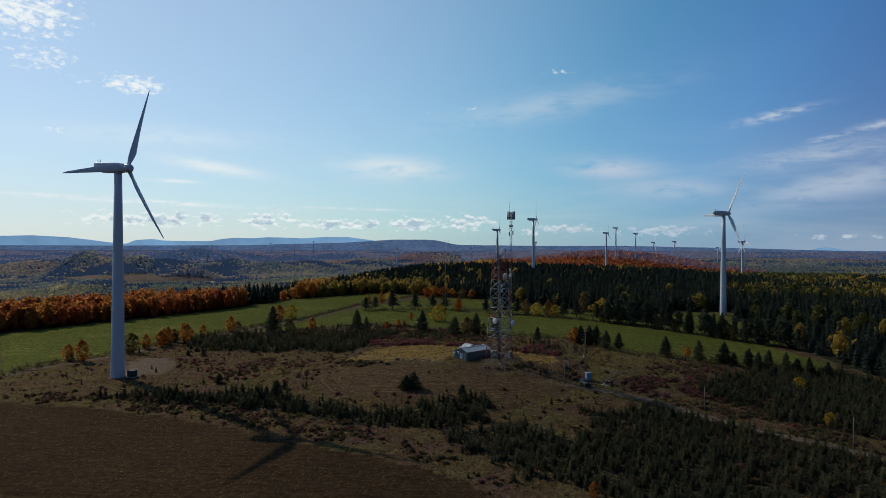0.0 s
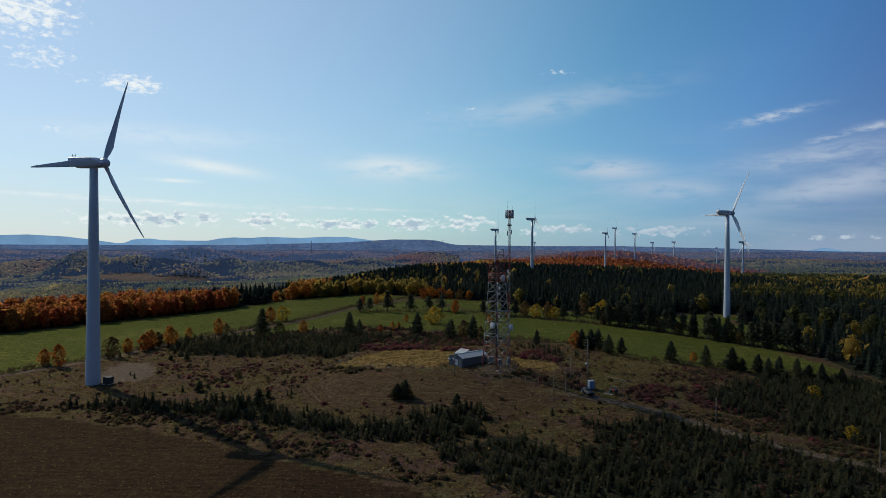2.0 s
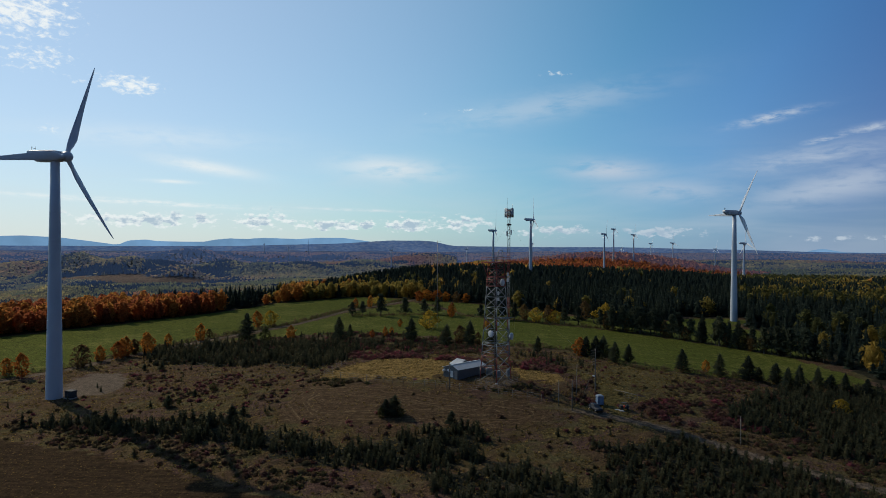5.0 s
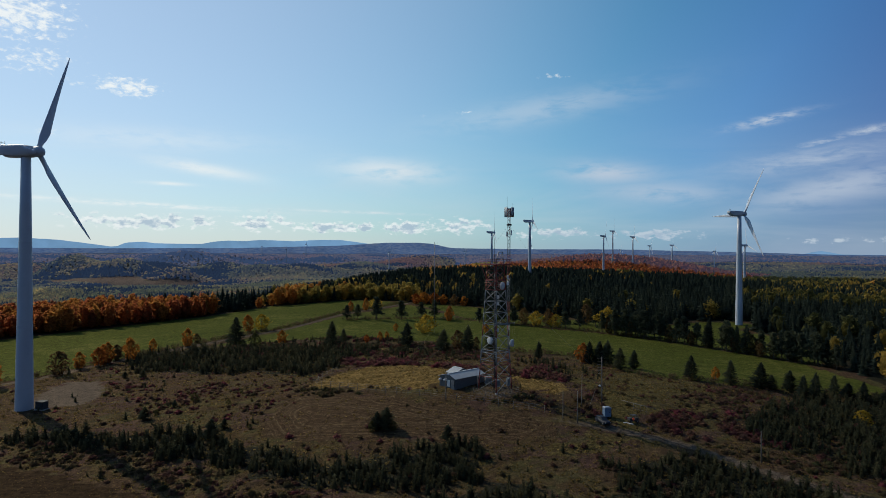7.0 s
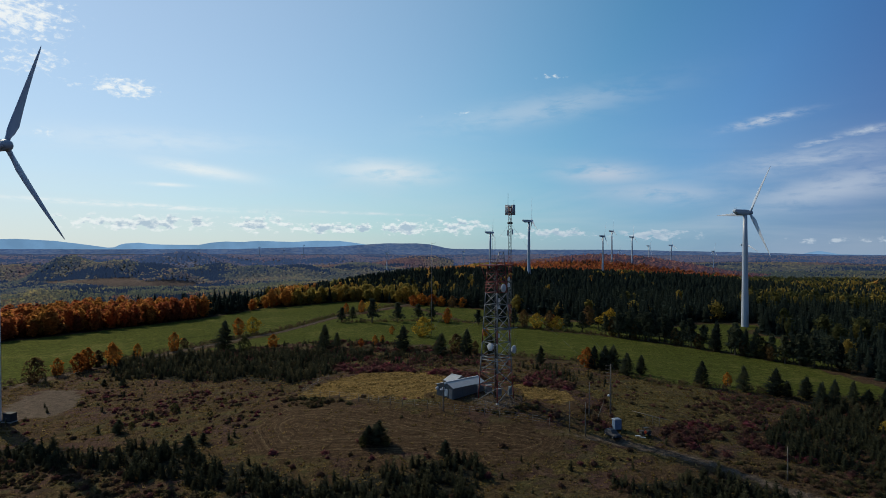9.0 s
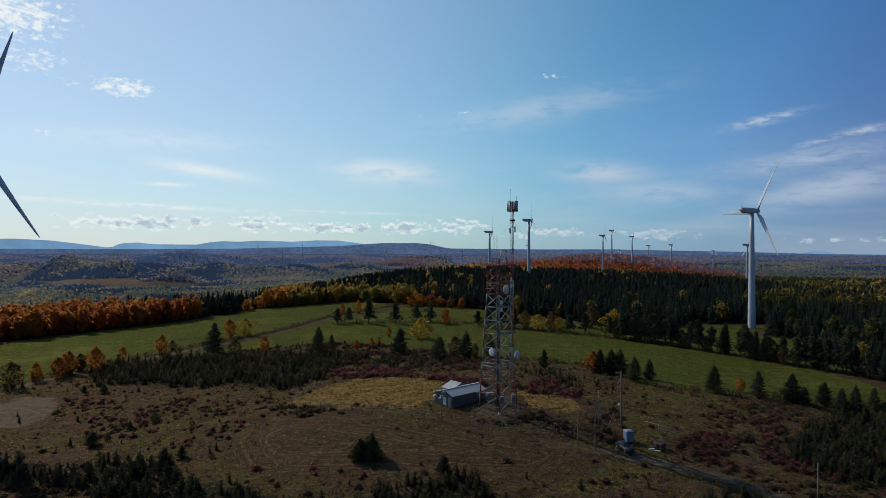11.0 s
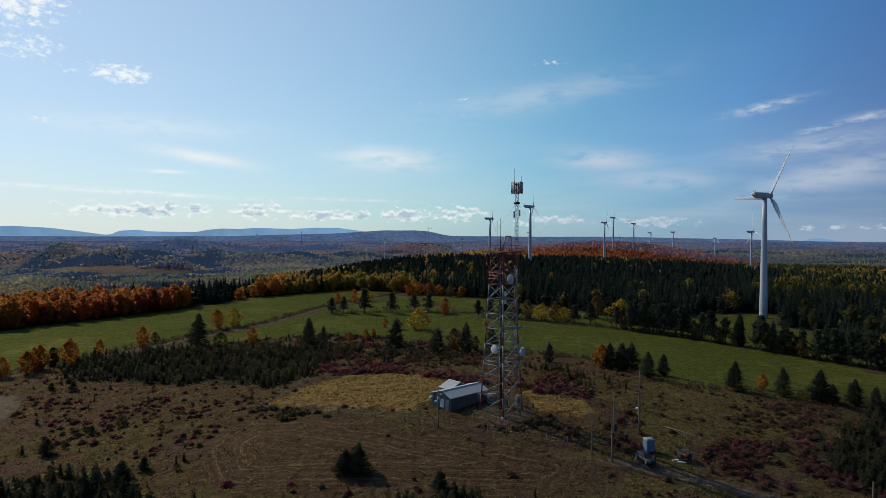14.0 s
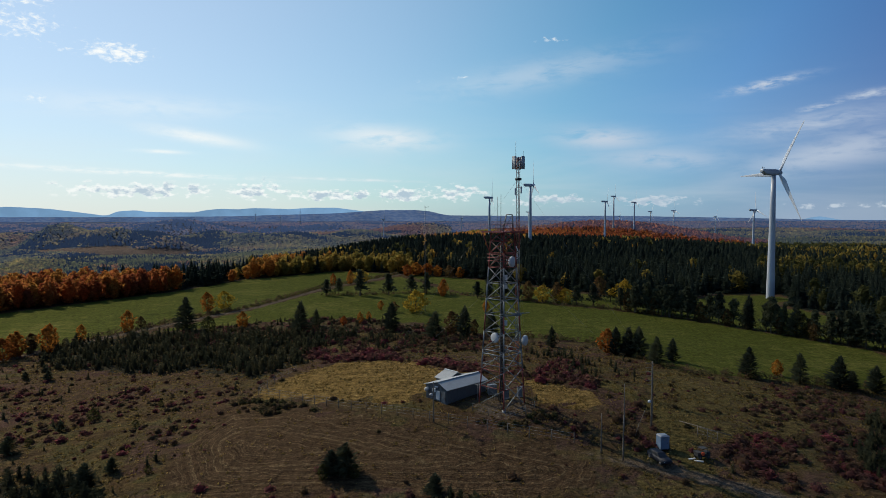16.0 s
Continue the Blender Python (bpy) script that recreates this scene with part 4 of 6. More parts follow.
def in_view(x, y, margin=1.04):
    """The wedge of land ahead that can come into view."""
    return (np.abs(x + 0.015 * y) < margin * 0.80 * y + 25)


def spire(rng, tiers, sides, wide=0.27, start=0.05):
    """A conifer one unit high out of ragged stacked skirts."""
    pts, tris = [], []
    for i in range(tiers):
        f = i / tiers
        low, high = start + (1 - start) * f * 0.92, min(1.0, start + (1 - start) * (f + 1.75 / tiers))
        if i == tiers - 1:
            high = 1.0
        b = len(pts)
        pts.append((rng.normal(0, 0.01), rng.normal(0, 0.01), high))
        turn = rng.uniform(0, 6.283)
        for k in range(sides):
            a = turn + 6.283 * k / sides
            r = (wide * (1 - f) ** 0.85 + 0.02) * rng.uniform(0.6, 1.3)
            pts.append((r * math.cos(a), r * math.sin(a), low + rng.uniform(-0.05, 0.05)))
        tris += [(b, b + 1 + k, b + 1 + (k + 1) % sides) for k in range(sides)]
    return np.array(pts), np.array(tris)


def lumpy(rng, leaves, size, wide=0.38, low=0.06, sides=0, rings=0):
    """A broad-leaved crown one unit high: leaf tufts all over an uneven, lobed egg, round a dark core where sides are given."""
    pts, tris = [], []
    seed = rng.uniform(0, 90)

    def reach(a, h):
        u = 0.10 + 0.90 * (h - low) / (1 - low)
        return wide * max(0.03, math.sin(math.pi * min(0.985, u ** 1.1))) ** 0.85 * (1 + 0.85 * noise.noise((1.6 * math.cos(a), 1.6 * math.sin(a), 3.4 * h + seed)))

    if sides:
        pts.append((0, 0, 0.88))
        for i in range(rings):
            h = 0.84 - (0.84 - low) * i / (rings - 1)
            pts += [(0.72 * reach(a, h) * math.cos(a), 0.72 * reach(a, h) * math.sin(a), h) for a in (6.283 * (k + 0.5 * (i % 2)) / sides for k in range(sides))]
        tris += [(0, 1 + k, 1 + (k + 1) % sides) for k in range(sides)]
        for i in range(rings - 1):
            for k in range(sides):
                a, b = 1 + i * sides + k, 1 + i * sides + (k + 1) % sides
                tris += [(a, a + sides, b + sides), (a, b + sides, b)]
    for _ in range(leaves):
        a, h = rng.uniform(0, 6.283), low + (1 - low) * (0.02 + 0.98 * rng.random() ** 0.9)
        r = reach(a, h) * rng.uniform(0.7, 1.05)
        p = np.array((r * math.cos(a), r * math.sin(a), h))
        u, v = rng.normal(size=3) * size, rng.normal(size=3) * size
        b = len(pts)
        pts += [tuple(p + u * 0.8), tuple(p - u * 0.5 + v * 0.7), tuple(p - u * 0.3 - v * 0.7)]
        tris.append((b, b + 1, b + 2))
    return np.array(pts), np.array(tris)


def thick(rng, leaves, size):
    """A distant crown one unit high: a low solid mound with leaf tufts over it."""
    mound, faces = spire(rng, 1, 4, 0.66, -1.0)
    mound[:, 2] *= 0.42
    pts, tris = lumpy(rng, leaves, size, 0.32, 0.25)
    return np.concatenate([mound, pts]), np.concatenate([faces, tris + len(mound)])


WOOD_BELTS = [  # name, label, near, far, spacing, belt of shapes, growth, plumpness
    ("woods_near", "mixed spruce and autumn broadleaf woods behind hayfields", 180, 480, 4.4, "close", 1.0, 1.0),
    ("woods_on_the_rise", "dark spruce woods with yellow aspens on a rise", 480, 640, 4.4, "middle", 1.0, 0.9),
    ("woods_middle", "dark spruce and orange maple woods on the ridge", 640, 1250, 6.3, "far", 1.05, 1.05),
    ("backdrop_near_woods", "slightly hazy autumn woods across the valley", 1250, 1800, 6.8, "small", 0.95, 1.05),
    ("backdrop_woods", "hazy blue distant woods across the valley", 1800, 3000, 9.0, "dot", 0.95, 1.3),
    ("backdrop_far_woods", "hazy blue woods below the horizon", 3000, 4100, 15.5, "dot", 1.0, 1.9),
]


def woods():
    rng = np.random.default_rng(5)
    belts = {"close": [sprig_conifer(rng, 9, 6, rng.uniform(0.22, 0.30), 0.06, False) for _ in range(5)] + [lumpy(rng, 180, 0.054, rng.uniform(0.30, 0.40), 0.04, 7, 4) for _ in range(6)],
             "middle": [spire(rng, 4, 7, rng.uniform(0.2, 0.28)) for _ in range(4)] + [lumpy(rng, 34, 0.11, rng.uniform(0.28, 0.36), 0.1, 5, 2) for _ in range(5)],
             "far": [spire(rng, 3, 5, rng.uniform(0.2, 0.28)) for _ in range(4)] + [lumpy(rng, 16, 0.18, rng.uniform(0.30, 0.38)) for _ in range(5)],
             "small": [spire(rng, 1, 5, 0.50, -0.7) for _ in range(4)] + [thick(rng, 9, 0.25) for _ in range(6)],
             "dot": [spire(rng, 1, 4, 0.66, -0.9) for _ in range(4)] + [thick(rng, 5, 0.30) for _ in range(6)]}
    for name, label, near, far, spacing, belt, grow, plump in WOOD_BELTS:
        use = belts[belt]
        conifers = 5 if belt == "close" else 4
        reach = far + 60
        x, y = scatter(rng, [(-reach, 60), (reach, 60), (reach, reach), (-reach, reach)], spacing)
        r = np.hypot(x, y)
        ok = (r >= near) & (r < far) & inside(FOREST, x, y) & in_view(x, y) & ~clearing(x, y)
        rows = []
        for a, b in zip(x[ok].tolist(), y[ok].tolist()):
            kind, hue = wood_kind(a, b, rng)
            if kind:
                edge = 0.7 if a > 105 and b < 300 else 0.6 if a < -0.28 * b and b > 225 and -0.86 * (a + 186) + 0.51 * (b - 222) > 40 and b < 800 else 1.0
                rows.append((a, b, rng.uniform(6.5, 12.5) * grow * edge, rng.uniform(0.9, 1.5) * plump, hue, rng.integers(0, conifers)))
            else:
                low_wood = b < 338 and a < -105
                rows.append((a, b, (rng.uniform(7.5, 11.0) if low_wood else rng.uniform(7.0, 11.0) * grow * (0.6 if a < -0.28 * b and b < 800 else 1.0)), rng.uniform(0.8, 1.2) * plump, hue, rng.integers(conifers, len(use))))
        if near == 640:
            deep = [row for row in rows if row[0] < -0.24 * row[1]]
            rows = [row for row in rows if row[0] >= -0.24 * row[1]]
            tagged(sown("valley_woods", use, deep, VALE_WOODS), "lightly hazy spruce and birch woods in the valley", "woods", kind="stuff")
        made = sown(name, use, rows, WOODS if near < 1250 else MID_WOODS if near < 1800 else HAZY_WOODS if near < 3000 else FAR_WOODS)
        tagged(made, label, "woods", kind="stuff" if near < 1250 else "structure")


def clearing(x, y):
    """Hayfields and marsh in the valley, and the ground round turbines."""
    out = inside(MARSH, x, y) | inside(VALLEY_FIELD, x, y) | inside(VALLEY_GREEN, x, y)
    for tx, ty, _, _ in TURBINES:
        out |= np.hypot(x - tx, y - ty) < 9
        out |= (np.abs(x - tx * y / ty) < 6) & (y < ty) & (y > ty - 25)
    return out


YELLOW_EDGE = [(-108, 384), (-66, 428), (-27, 412)]


def wood_kind(x, y, rng):
    """Conifer or not, and hue, of a tree of the woods at a place."""
    patch = noise.noise((x / 90, y / 90, 1.7)) + 0.5 * noise.noise((x / 28, y / 28, 9.1))
    r, side = math.hypot(x, y), x / (y - 30)
    if -0.86 * (x + 186) + 0.51 * (y - 222) < 46 and y < 338 and x < -105:
        return False, rng.uniform(0.64, 0.90)
    tone = 0.44 + 0.36 * noise.noise((x / 60, y / 60, 5.0)) + rng.uniform(-0.13, 0.13)
    if r > 1150:
        conifer, tone = far_stand(x, y)
        tone += 0.14 * (rng.random() - 0.5)
    elif x < -0.05 * y:
        conifer = (0.7 if x < -0.28 * y else 0.38) + 1.1 * patch + 0.8 * sstep(900, 720, r)
        tone -= 0.06
        if r < 480:
            conifer = 0.96
            if -112 < x < -97:
                conifer, tone = 0.0, rng.uniform(0.56, 0.72)
            elif -118 < x < -30 and y > 385 and far_from_line(YELLOW_EDGE, np.array([x]), np.array([y]))[0] < 16:
                conifer, tone = 0.25, rng.uniform(0.37, 0.52)
            elif x > -66:
                conifer, tone = 0.3 if y < 446 else 0.97, rng.uniform(0.34, 0.52)
    elif side > 0.47 and r > 300:
        conifer = (0.74 + 1.4 * patch - 0.35 * sstep(0.5, 0.8, side) + 0.3 * sstep(600, 500, r)) if r > 450 else 0.9 + 0.4 * patch
        tone = (0.44 + 0.25 * patch + rng.uniform(-0.1, 0.12)) if r > 450 else rng.uniform(0.28, 0.35)
    else:
        conifer = 1.0 + 0.1 * patch
        if r < 460:
            conifer, tone = 0.985, rng.uniform(0.30, 0.5)
        if r > 760 and -0.05 < side < 0.14:
            conifer, tone = 0.15, rng.uniform(0.52, 0.80)
    crest = max(bump(x, y, 285, 1230, 210, 230), bump(x, y, 470, 1280, 170, 190))
    if crest > 0.42:
        conifer, tone = 0.12, rng.uniform(0.74, 0.99)
    if rng.random() < conifer:
        return True, rng.uniform(0.02, 0.24)
    return False, min(0.95, max(0.30, tone))


def young_spruce(rng, tiers, branches, slim=1.0):
    """A young spruce one unit high: bushy ascending sprigs round a leader, fullest low down."""
    pts, tris = [], []
    for k in range(5):
        a = k * 6.283 / 5
        pts.append((0.17 * math.cos(a), 0.17 * math.sin(a), 0.0))
    pts.append((0, 0, 0.9))
    tris += [(5, k, (k + 1) % 5) for k in range(5)]
    for i in range(tiers):
        f = (i + 0.3) / tiers
        for k in range(branches):
            a = 6.283 * (k + rng.random()) / branches
            r = 0.40 * (1 - f) ** 0.62 * rng.uniform(0.55, 1.2) + 0.02
            h = 0.02 + 0.88 * max(0.0, f + rng.uniform(-0.06, 0.06))
            c, s = math.cos(a), math.sin(a)
            w, lift = rng.uniform(0.045, 0.085) * slim, rng.uniform(-0.02, 0.13)
            b = len(pts)
            pts += [(c * r * 0.25 - s * w, s * r * 0.25 + c * w, h - 0.02), (c * r * 0.5 + s * w, s * r * 0.5 - c * w, h + 0.03), (c * r, s * r, h + lift)]
            tris.append((b, b + 1, b + 2))
    return np.array(pts), np.array(tris)


def thickets():
    rng = np.random.default_rng(8)
    shapes = [young_spruce(rng, 9, 6) for _ in range(8)]
    for polygon, spacing, low, high, h0, h1, gaps in THICKETS:
        x, y = scatter(rng, polygon, spacing, 1.4)
        keep = np.array([noise.noise((a / 5, b / 5, 3.0)) + rng.uniform(-0.35, 0.35) > gaps for a, b in zip(x.tolist(), y.tolist())], bool)
        keep &= (far_from_line(TRACK, x, y) > 2.5) & ~inside(PLOUGH, x, y) & ~inside(MOWN, x, y) & ~inside(GOLD_A, x, y) & ~inside(GOLD_B, x, y) & ~inside(LAWN_A, x, y) & (np.hypot(x - 6, y - 158) > 9)
        rows = [(a, b, (low + (high - low) * rng.random() ** 1.4) * rng.uniform(0.75, 1.2), rng.uniform(0.75, 1.25), rng.uniform(h0, h1), rng.integers(0, 8)) for a, b in zip(x[keep].tolist(), y[keep].tolist())]
        tagged(sown("spruce_thicket", shapes, rows, NEEDLE_STUFF), "dense thicket of young dark green spruces on scrubland", "thicket", "spruce thickets", "stuff")


def brush():
    rng = np.random.default_rng(11)
    shapes = [shrub(rng) for _ in range(4)]
    for polygon, spacing, low, high, h0, h1, label in BRUSH_PATCHES:
        x, y = scatter(rng, polygon, spacing, 1.6)
        keep = (far_from_line(TRACK, x, y) > 2.2) & ~inside(PLOUGH, x, y)
        if "along the edge" not in label:
            keep &= ~inside(GREEN_A, x, y) & ~inside(GREEN_B, x, y) & ~inside(GOLD_A, x, y) & ~inside(GOLD_B, x, y) & (~inside(MOWN, x, y) | (rng.random(len(x)) < 0.2))
        keep &= (np.hypot(x - 6, y - 158) > 8) & ~inside(PAD, x, y)
        keep &= np.array([noise.noise((a / 9, b / 9, 7.0)) + rng.uniform(-0.25, 0.25) > -0.12 for a, b in zip(x.tolist(), y.tolist())], bool)
        rows = [(a, b, low + (high - low) * rng.random() ** 1.6, rng.uniform(1.1, 2.1), rng.uniform(h0, h1), rng.integers(0, 4)) for a, b in zip(x[keep].tolist(), y[keep].tolist())]
        tagged(sown("low_brush", shapes, rows, BRUSH), label, "brush", "patches of brush", "stuff")


def tufts():
    rng = np.random.default_rng(13)
    shapes = []
    for _ in range(4):
        pts, tris = [], []
        for k in range(7):
            a, r, lean = rng.uniform(0, 6.28), rng.uniform(0, 0.7), rng.uniform(0.1, 0.7)
            x, y, w = r * math.cos(a), r * math.sin(a), rng.uniform(0.15, 0.3)
            b, t = len(pts), rng.uniform(0, 3.14)
            pts += [(x - w * math.cos(t), y - w * math.sin(t), 0), (x + w * math.cos(t), y + w * math.sin(t), 0), (x + lean * math.cos(a), y + lean * math.sin(a), rng.uniform(0.6, 1.0))]
            tris.append((b, b + 1, b + 2))
        shapes.append((np.array(pts), np.array(tris)))
    for polygon, spacing, h0, h1, tall, label in TUFT_PATCHES:
        x, y = scatter(rng, polygon, spacing, 1.6)
        keep = (far_from_line(TRACK, x, y) > 1.4) & ~inside(GREEN_A, x, y) & ~inside(GREEN_B, x, y)
        keep &= (~inside(MOWN, x, y) | (rng.random(len(x)) < 0.25)) & ~inside(PAD, x, y)
        if polygon is not PLOUGH_NEAR:
            keep &= ~inside(PLOUGH, x, y)
        rows = [(a, b, rng.uniform(0.5, 1.0) * tall, rng.uniform(0.9, 1.6), rng.uniform(h0, h1), rng.integers(0, 4)) for a, b in zip(x[keep].tolist(), y[keep].tolist())]
        tagged(sown("dry_grass", shapes, rows, STRAW), label, "grass", "stretches of grass", "stuff")


def part(name, bm, material, parent, label="", smooth=True):
    """Links a bmesh as one mesh object under a thing or part."""
    mesh = bpy.data.meshes.new(name)
    bm.to_mesh(mesh)
    bm.free()
    for face in mesh.polygons:
        face.use_smooth = smooth
    mesh.materials.append(material)
    made = new(name, mesh)
    made.parent = parent
    return tagged(made, label)


def thing(name, x, y, z=None, turn=0.0, label="", category="", group=""):
    root = new(name)
    root.empty_display_size = 0.3
    root.matrix_world = pose(x, y, ground(x, y) if z is None else z, 0, 0, turn)
    return tagged(root, label, category, group)


def shared(name, mesh, parent, m=None, label=""):
    """Another object on a mesh that exists."""
    made = new(name, mesh)
    made.parent = parent
    if m is not None:
        made.matrix_basis = m
    return tagged(made, label)


TREE_LABELS = {"s": ("dark green spruce tree standing by the hayfield", "spruce"), "p": ("tall dark pine tree with a bare lower trunk", "pine"), "a": ("small tree with bright orange autumn leaves", "tree"), "y": ("bushy tree with yellow autumn leaves", "tree"),
               "b": ("small tree with thin brown autumn leaves", "tree"), "o": ("round bushy tree with dull olive leaves", "tree")}
CROWNS = {}


def pine_crown(rng):
    """A pine's crown one unit high: loose clumps of needles on uneven branches above a bare stem."""
    pts, tris = [], []
    for i in range(10):
        f = (i + 0.5) / 10
        h = 0.2 + 0.77 * f
        for k in range(5):
            a = 6.283 * (k + rng.random()) / 5
            reach = (0.27 * (1 - f) ** 0.65 + 0.015) * rng.uniform(0.3, 1.3)
            for _ in range(11):
                d = reach * rng.uniform(0.25, 1.0)
                p = np.array((d * math.cos(a), d * math.sin(a), h + 0.12 * d + rng.normal(0, 0.018)))
                p[:2] += rng.normal(0, 0.02, 2)
                u, v = rng.normal(size=3) * 0.032, rng.normal(size=3) * 0.032
                b = len(pts)
                pts += [tuple(p + u), tuple(p - u * 0.6 + v), tuple(p - u * 0.4 - v)]
                tris.append((b, b + 1, b + 2))
    return np.array(pts), np.array(tris)


def crown_mesh(kind, n):
    if (kind, n) not in CROWNS:
        rng = np.random.default_rng(100 + n + 10 * ord(kind))
        if kind == "s":
            pts, tris = young_spruce(rng, 30, 14, 0.6)
            # fuller in the middle, bare low down, with ragged sides
            pts[:, :2] *= rng.uniform(0.76, 1.0)
            low = np.clip((pts[:, 2] - 0.02) / 0.16, 0.3, 1.0)
            side = np.array([1 + 0.38 * noise.noise((2.2 * p[0] / (abs(p[0]) + abs(p[1]) + 0.05) + n, 2.2 * p[1] / (abs(p[0]) + abs(p[1]) + 0.05), 6 * p[2])) for p in pts])
            pts[:, :2] *= (low * side)[:, None]
        elif kind == "p":
            pts, tris = pine_crown(rng)
        else:
            pts, tris = lumpy(rng, 560, 0.047, rng.uniform(0.26, 0.36) * (1.3 if kind in "yo" else 1.0), 0.02)
        CROWNS[kind, n] = mesh_of("crown", pts, tris, NEEDLE if kind in "sp" else AUTUMN[kind])
    return CROWNS[kind, n]


def trunk_mesh():
    if "trunk" not in CROWNS:
        bm = bmesh.new()
        last = None
        for z, r in ((-0.02, 0.028), (0.03, 0.020), (0.3, 0.015), (0.6, 0.009), (0.85, 0.003)):
            ring = [bm.verts.new((r * math.cos(k * math.pi / 3) + 0.01 * math.sin(z * 5), r * math.sin(k * math.pi / 3), z)) for k in range(6)]
            if last:
                for k in range(6):
                    bm.faces.new((last[k], last[(k + 1) % 6], ring[(k + 1) % 6], ring[k]))
            last = ring
        for k in range(5):
            a, z = k * 2.4, 0.25 + 0.1 * k
            tip = bm.verts.new((0.2 * math.cos(a), 0.2 * math.sin(a), z + 0.18))
            foot = [bm.verts.new((0.008 * math.cos(a + j * 2.1), 0.008 * math.sin(a + j * 2.1), z + 0.006 * j)) for j in range(3)]
            for j in range(3):
                bm.faces.new((foot[j], foot[(j + 1) % 3], tip))
        mesh = bpy.data.meshes.new("trunk")
        bm.to_mesh(mesh)
        bm.free()
        mesh.materials.append(BARK)
        CROWNS["trunk"] = mesh
    return CROWNS["trunk"]


def tree(kind, x, y, height, group, slim=1.0):
    n = random.randrange(4)
    label, category = TREE_LABELS[kind]
    root = thing({"s": "spruce_tree", "p": "pine_tree"}.get(kind, "autumn_tree"), x, y, None, random.uniform(0, 360), label, category, group)
    wide = slim * height * (random.uniform(1.15, 1.5) if kind == "p" else random.uniform(1.0, 1.25) * (1.35 if height < 4.5 else 1.0) if kind == "s" else random.uniform(0.85, 1.2))
    root.scale = (wide, wide, height)
    root.location.z -= 0.05
    shared("trunk", trunk_mesh(), root)
    shared("crown", crown_mesh(kind, n), root)


# ---- wind turbines ----
def loft(bm, rings, cap=True):
    made = [[bm.verts.new(p) for p in ring] for ring in rings]
    n = len(made[0])
    for a, b in zip(made, made[1:]):
        for k in range(n):
            bm.faces.new((a[k], a[(k + 1) % n], b[(k + 1) % n], b[k]))
    if cap:
        bm.faces.new(made[0][::-1])
        bm.faces.new(made[-1])
    return made


def circle(r, z, n=24, axis="z", cx=0.0, cy=0.0):
    out = []
    for k in range(n):
        c, s = r * math.cos(2 * math.pi * k / n), r * math.sin(2 * math.pi * k / n)
        out.append((cx + c, cy + s, z) if axis == "z" else (z, cx + c, cy + s))
    return out


def box(bm, size, centre=(0, 0, 0), bevel=0.0):
    made = bmesh.ops.create_cube(bm, size=1.0, matrix=Matrix.LocRotScale(centre, None, size))
    if bevel:
        edges = {e for v in made["verts"] for e in v.link_edges}
        bmesh.ops.bevel(bm, geom=list(edges), offset=bevel, segments=2, affect="EDGES")
    return made


def bar(bm, a, b, r, n=6):
    """A round bar from a to b."""
    a, b = Vector(a), Vector(b)
    m = (b - a).to_track_quat("Z", "Y").to_matrix().to_4x4()
    rings = []
    for p in (a, b):
        rings.append([p + m.to_3x3() @ Vector((r * math.cos(2 * math.pi * k / n), r * math.sin(2 * math.pi * k / n), 0)) for k in range(n)])
    loft(bm, rings)


TURBINE = {}


def mesh_from(name, bm, material, smooth=True):
    mesh = bpy.data.meshes.new(name)
    bmesh.ops.recalc_face_normals(bm, faces=bm.faces)
    bm.to_mesh(mesh)
    bm.free()
    for face in mesh.polygons:
        face.use_smooth = smooth
    mesh.materials.append(material)
    return mesh


